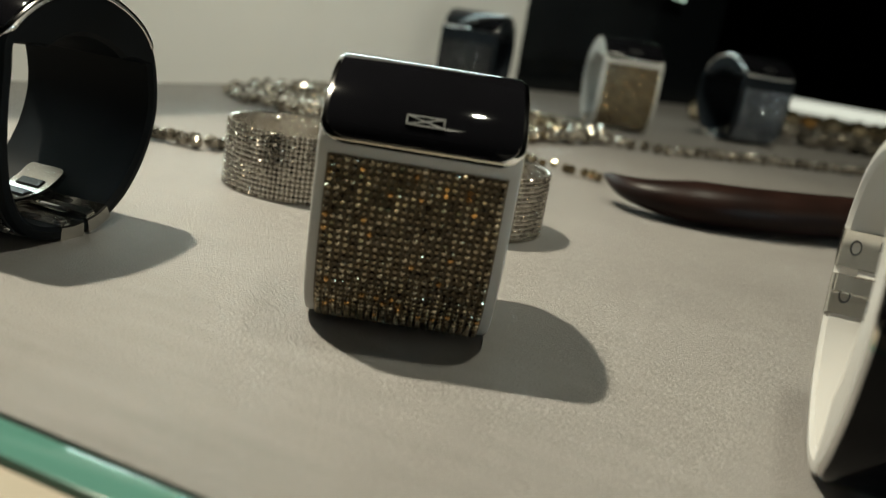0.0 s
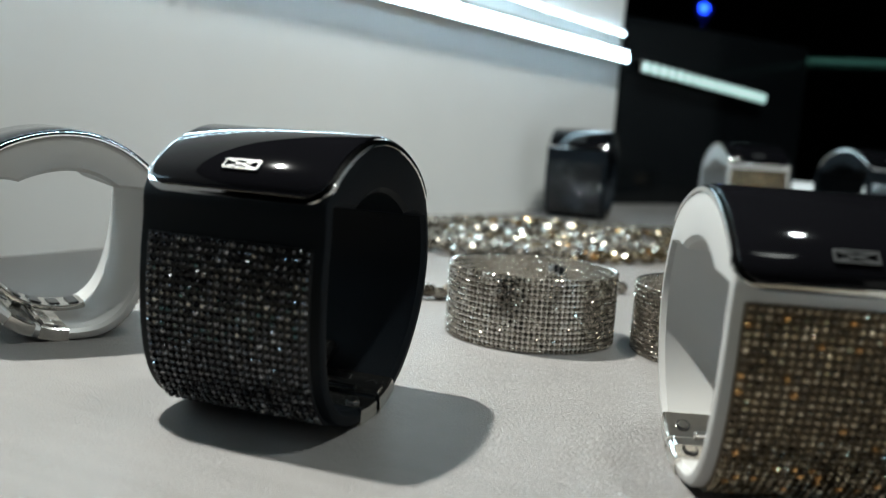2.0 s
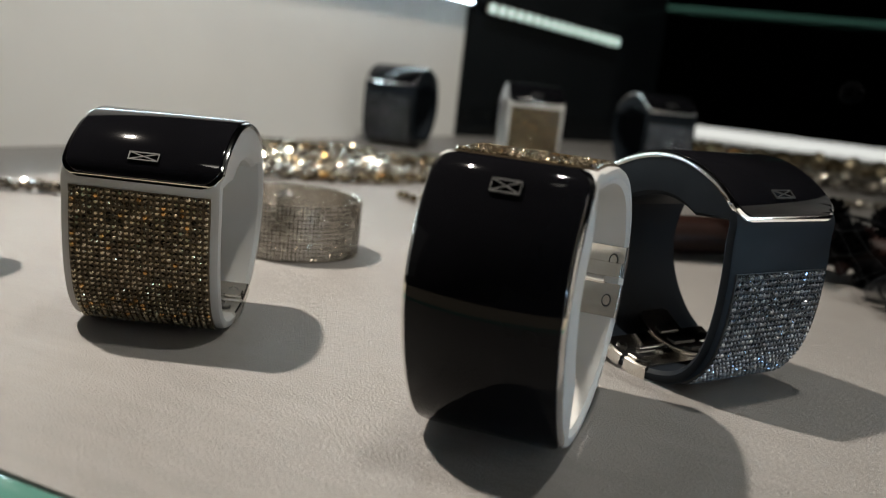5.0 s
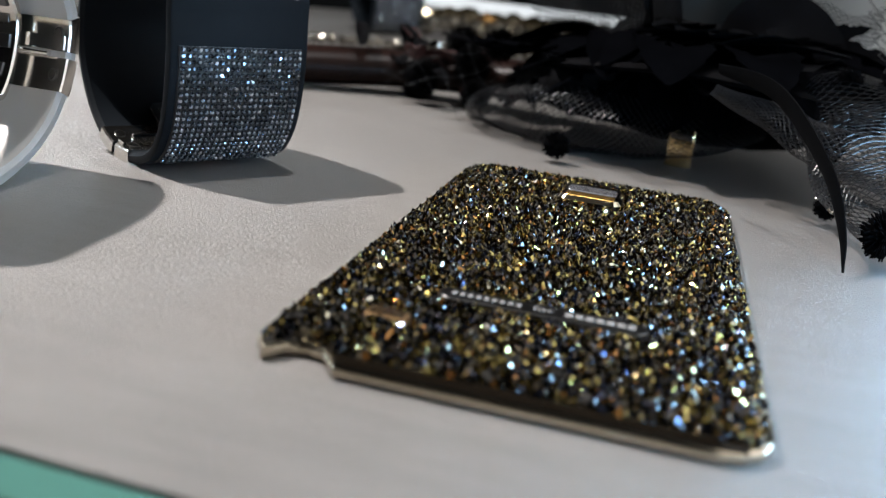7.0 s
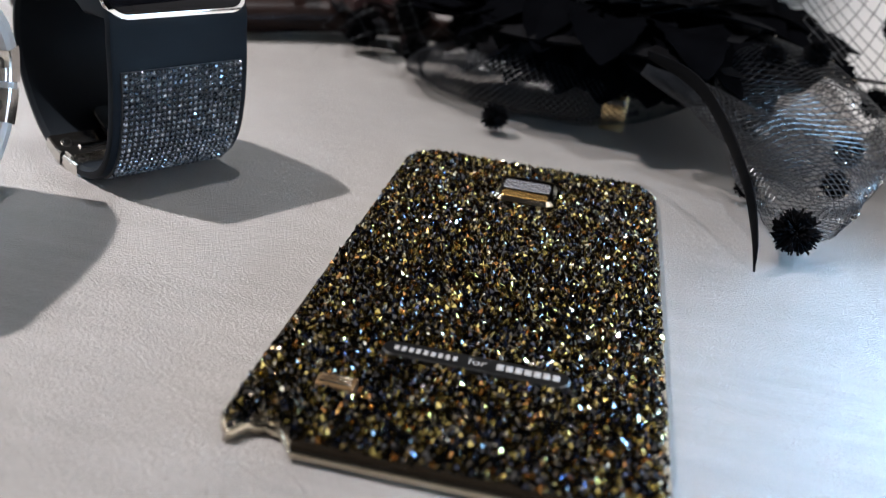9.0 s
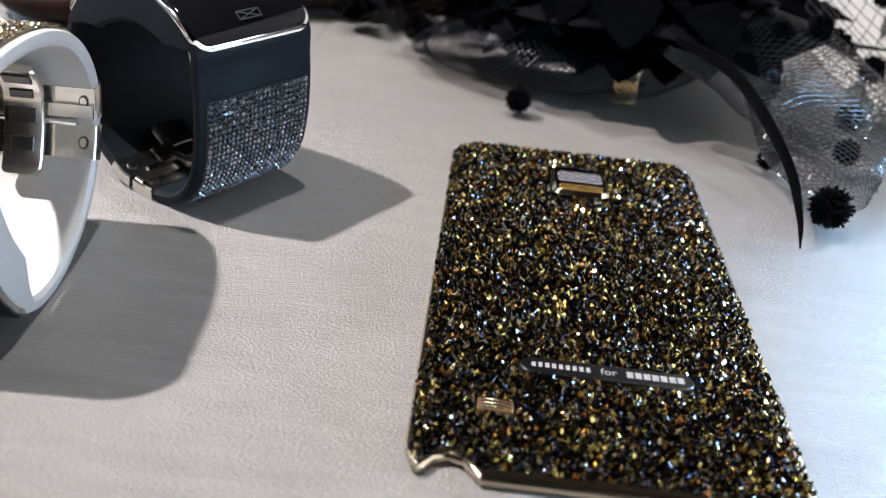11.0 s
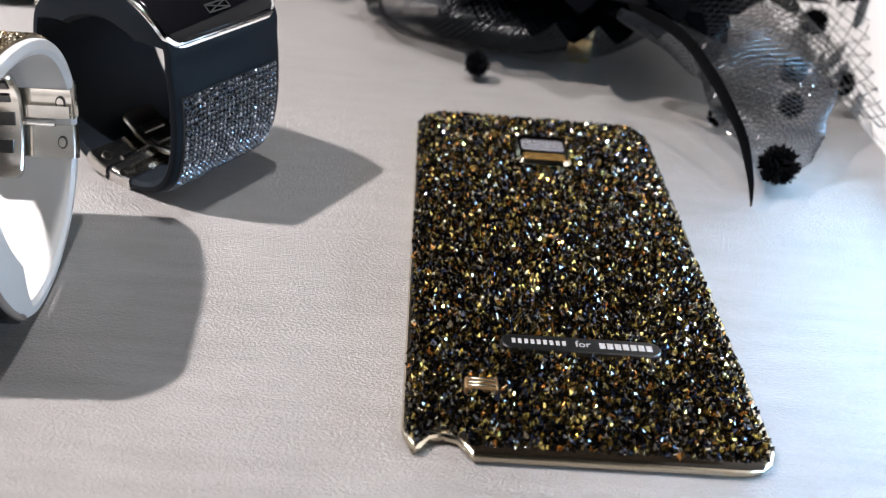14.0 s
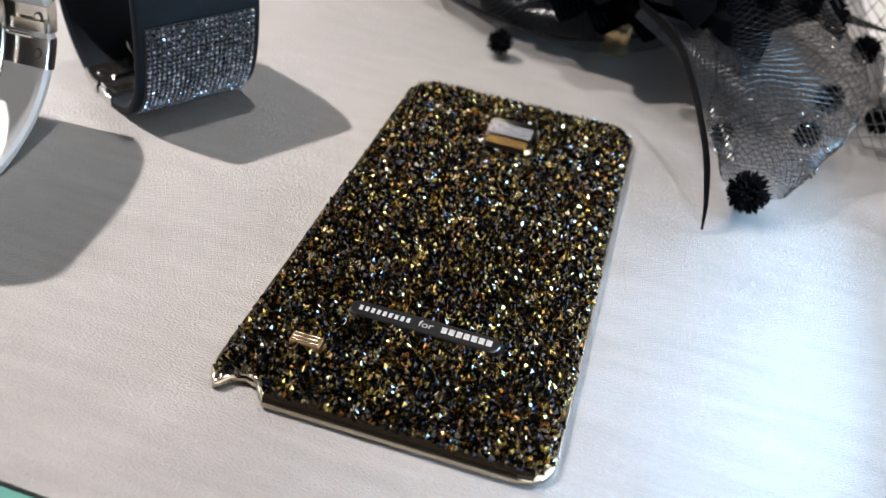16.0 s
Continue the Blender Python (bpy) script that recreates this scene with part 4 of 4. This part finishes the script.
def round_petal(cx, cy, cz, w, h, cup, lean, material, label):
    """A broad rounded petal standing upright, hollow towards the front, with a rolled rim."""
    rows, cols = 12, 40
    grid = []
    for i in range(rows + 1):
        f = i / rows
        grid.append([Vector((cx + lean * f * math.sin(a) + w * f * math.cos(a), cy - cup * f * f, cz + h * f * math.sin(a))) - HAT for a in (2 * math.pi * k / cols for k in range(cols))])
    verts = [p + Vector((0, d, 0)) for d in (0, .006) for ring in grid[1:] for p in ring]
    n, faces = rows * cols, []
    for i in range(rows - 1):
        for k in range(cols):
            a, b, c, d = i * cols + k, i * cols + (k + 1) % cols, (i + 1) * cols + (k + 1) % cols, (i + 1) * cols + k
            faces += [(a, b, c, d), (n + d, n + c, n + b, n + a)]
    faces += [tuple(range(cols - 1, -1, -1)), tuple(n + k for k in range(cols))]
    petal = put("petal", mesh_from("petal", verts, faces, material, True), hat, label)
    put("rolled_rim", loft_mesh("rolled_rim", tube_rings(grid[-1], .012, 8), PETAL_BLACK, True), petal, "rolled black edge")


round_petal(.245, 1.99, .60, .165, .24, .07, .05, PETAL, "slate blue rounded petal")
blade([(.30, 1.70, .34), (.44, 1.72, .52), (.72, 1.66, .40)], .13, SATIN_BLACK, .3, "petal", "smooth black satin leaf", normal=(0, -1, .5))
blade([(.10, 1.62, .32), (.05, 1.60, .52), (-.02, 1.66, .80)], .055, SATIN_BLACK, .4, "petal", "smooth black satin leaf", normal=(.4, -1, .2))
for pts in ([(.05, 1.75, .3), (-.02, 1.8, .7), (.1, 1.9, 1.15)], [(.1, 1.7, .3), (.02, 1.6, .55), (-.12, 1.65, .95)], [(.4, 1.8, .35), (.62, 1.75, .50), (.76, 1.7, .56)], [(.45, 1.8, .35), (.70, 1.7, .46), (.86, 1.7, .46)], [(.45, 1.7, .33), (.75, 1.6, .42), (.99, 1.5, .40)]):
    blade(pts, .045, FEATHER, .2, "feather", "stiff black feather", fringe=.35, normal=(.3, -1, .3))
rim = smooth_path([tuple(p) for p in rel([(-.62, 1.85, .09), (-.60, 1.66, .045), (-.46, 1.52, .022), (-.2, 1.43, .018), (.05, 1.43, .02), (.28, 1.55, .05)])], 40)
put("pouf_rim", loft_mesh("pouf_rim", tube_rings(rim, .008, 8), FELT), hat, "black wired rim of the net pouf")
for k in range(26):
    x = random.uniform(-1.25, -.35)
    y = 2.08 + random.uniform(-.2, .15)
    z = random.uniform(.03, .26)
    d = Vector((random.gauss(0, .10), random.gauss(0, .08), random.gauss(.02, .06)))
    blade([(x, y, z), Vector((x, y, z)) + d * .5 + Vector((0, 0, .02)), Vector((x, y, max(.03, z))) + d], random.uniform(.025, .05), PETAL_RED if k % 2 else FELT, .5, "petal", "dark red silk petal" if k % 2 else "")
path = smooth_path([tuple(p) for p in rel([(-2.45, 1.70, .10), (-2.25, 1.55, .085), (-1.9, 1.65, .09), (-1.5, 1.95, .10), (-1.05, 2.2, .12), (-.5, 2.15, .15), (0, 1.95, .2)])], 50)
put("headband", loft_mesh("headband", tube_rings(path, lambda f: .012 + .108 * min(1, f * 6) ** .8, 14, .72), SATIN), hat, "dark brown padded satin band")
clip = put("clip", box_mesh("clip", (-.045, -.02, -.09), (.045, .02, .05), GOLD, .006), hat, "small gold crocodile clip", at(.194 - HAT.x, 1.387 - HAT.y, .105, -10))
put("clip_tooth", box_mesh("clip_tooth", (-.038, -.028, .01), (.038, -.02, .03), DARK_STEEL, .002), clip, "dark slot in the clip")

# ---- far lights in the dark shop ----
for x, y, z in ((-6.22, 20.0, 3.68),):
    lamp = thing("indicator_light", "small blue indicator light in the dark shop", "light", at(x, y, z))
    bm = bmesh.new()
    bmesh.ops.create_uvsphere(bm, u_segments=16, v_segments=8, radius=.10)
    put("lens", bm_mesh("lens", bm, BLUE_LED, True), lamp, "glowing blue lens")
    put("housing", box_mesh("housing", (-.2, .06, -.2), (.2, .3, .2), ROOM, .02), lamp)
    put("post", box_mesh("post", (-.05, .1, -z - 9.0), (.05, .25, -.15), ROOM, .01), lamp)
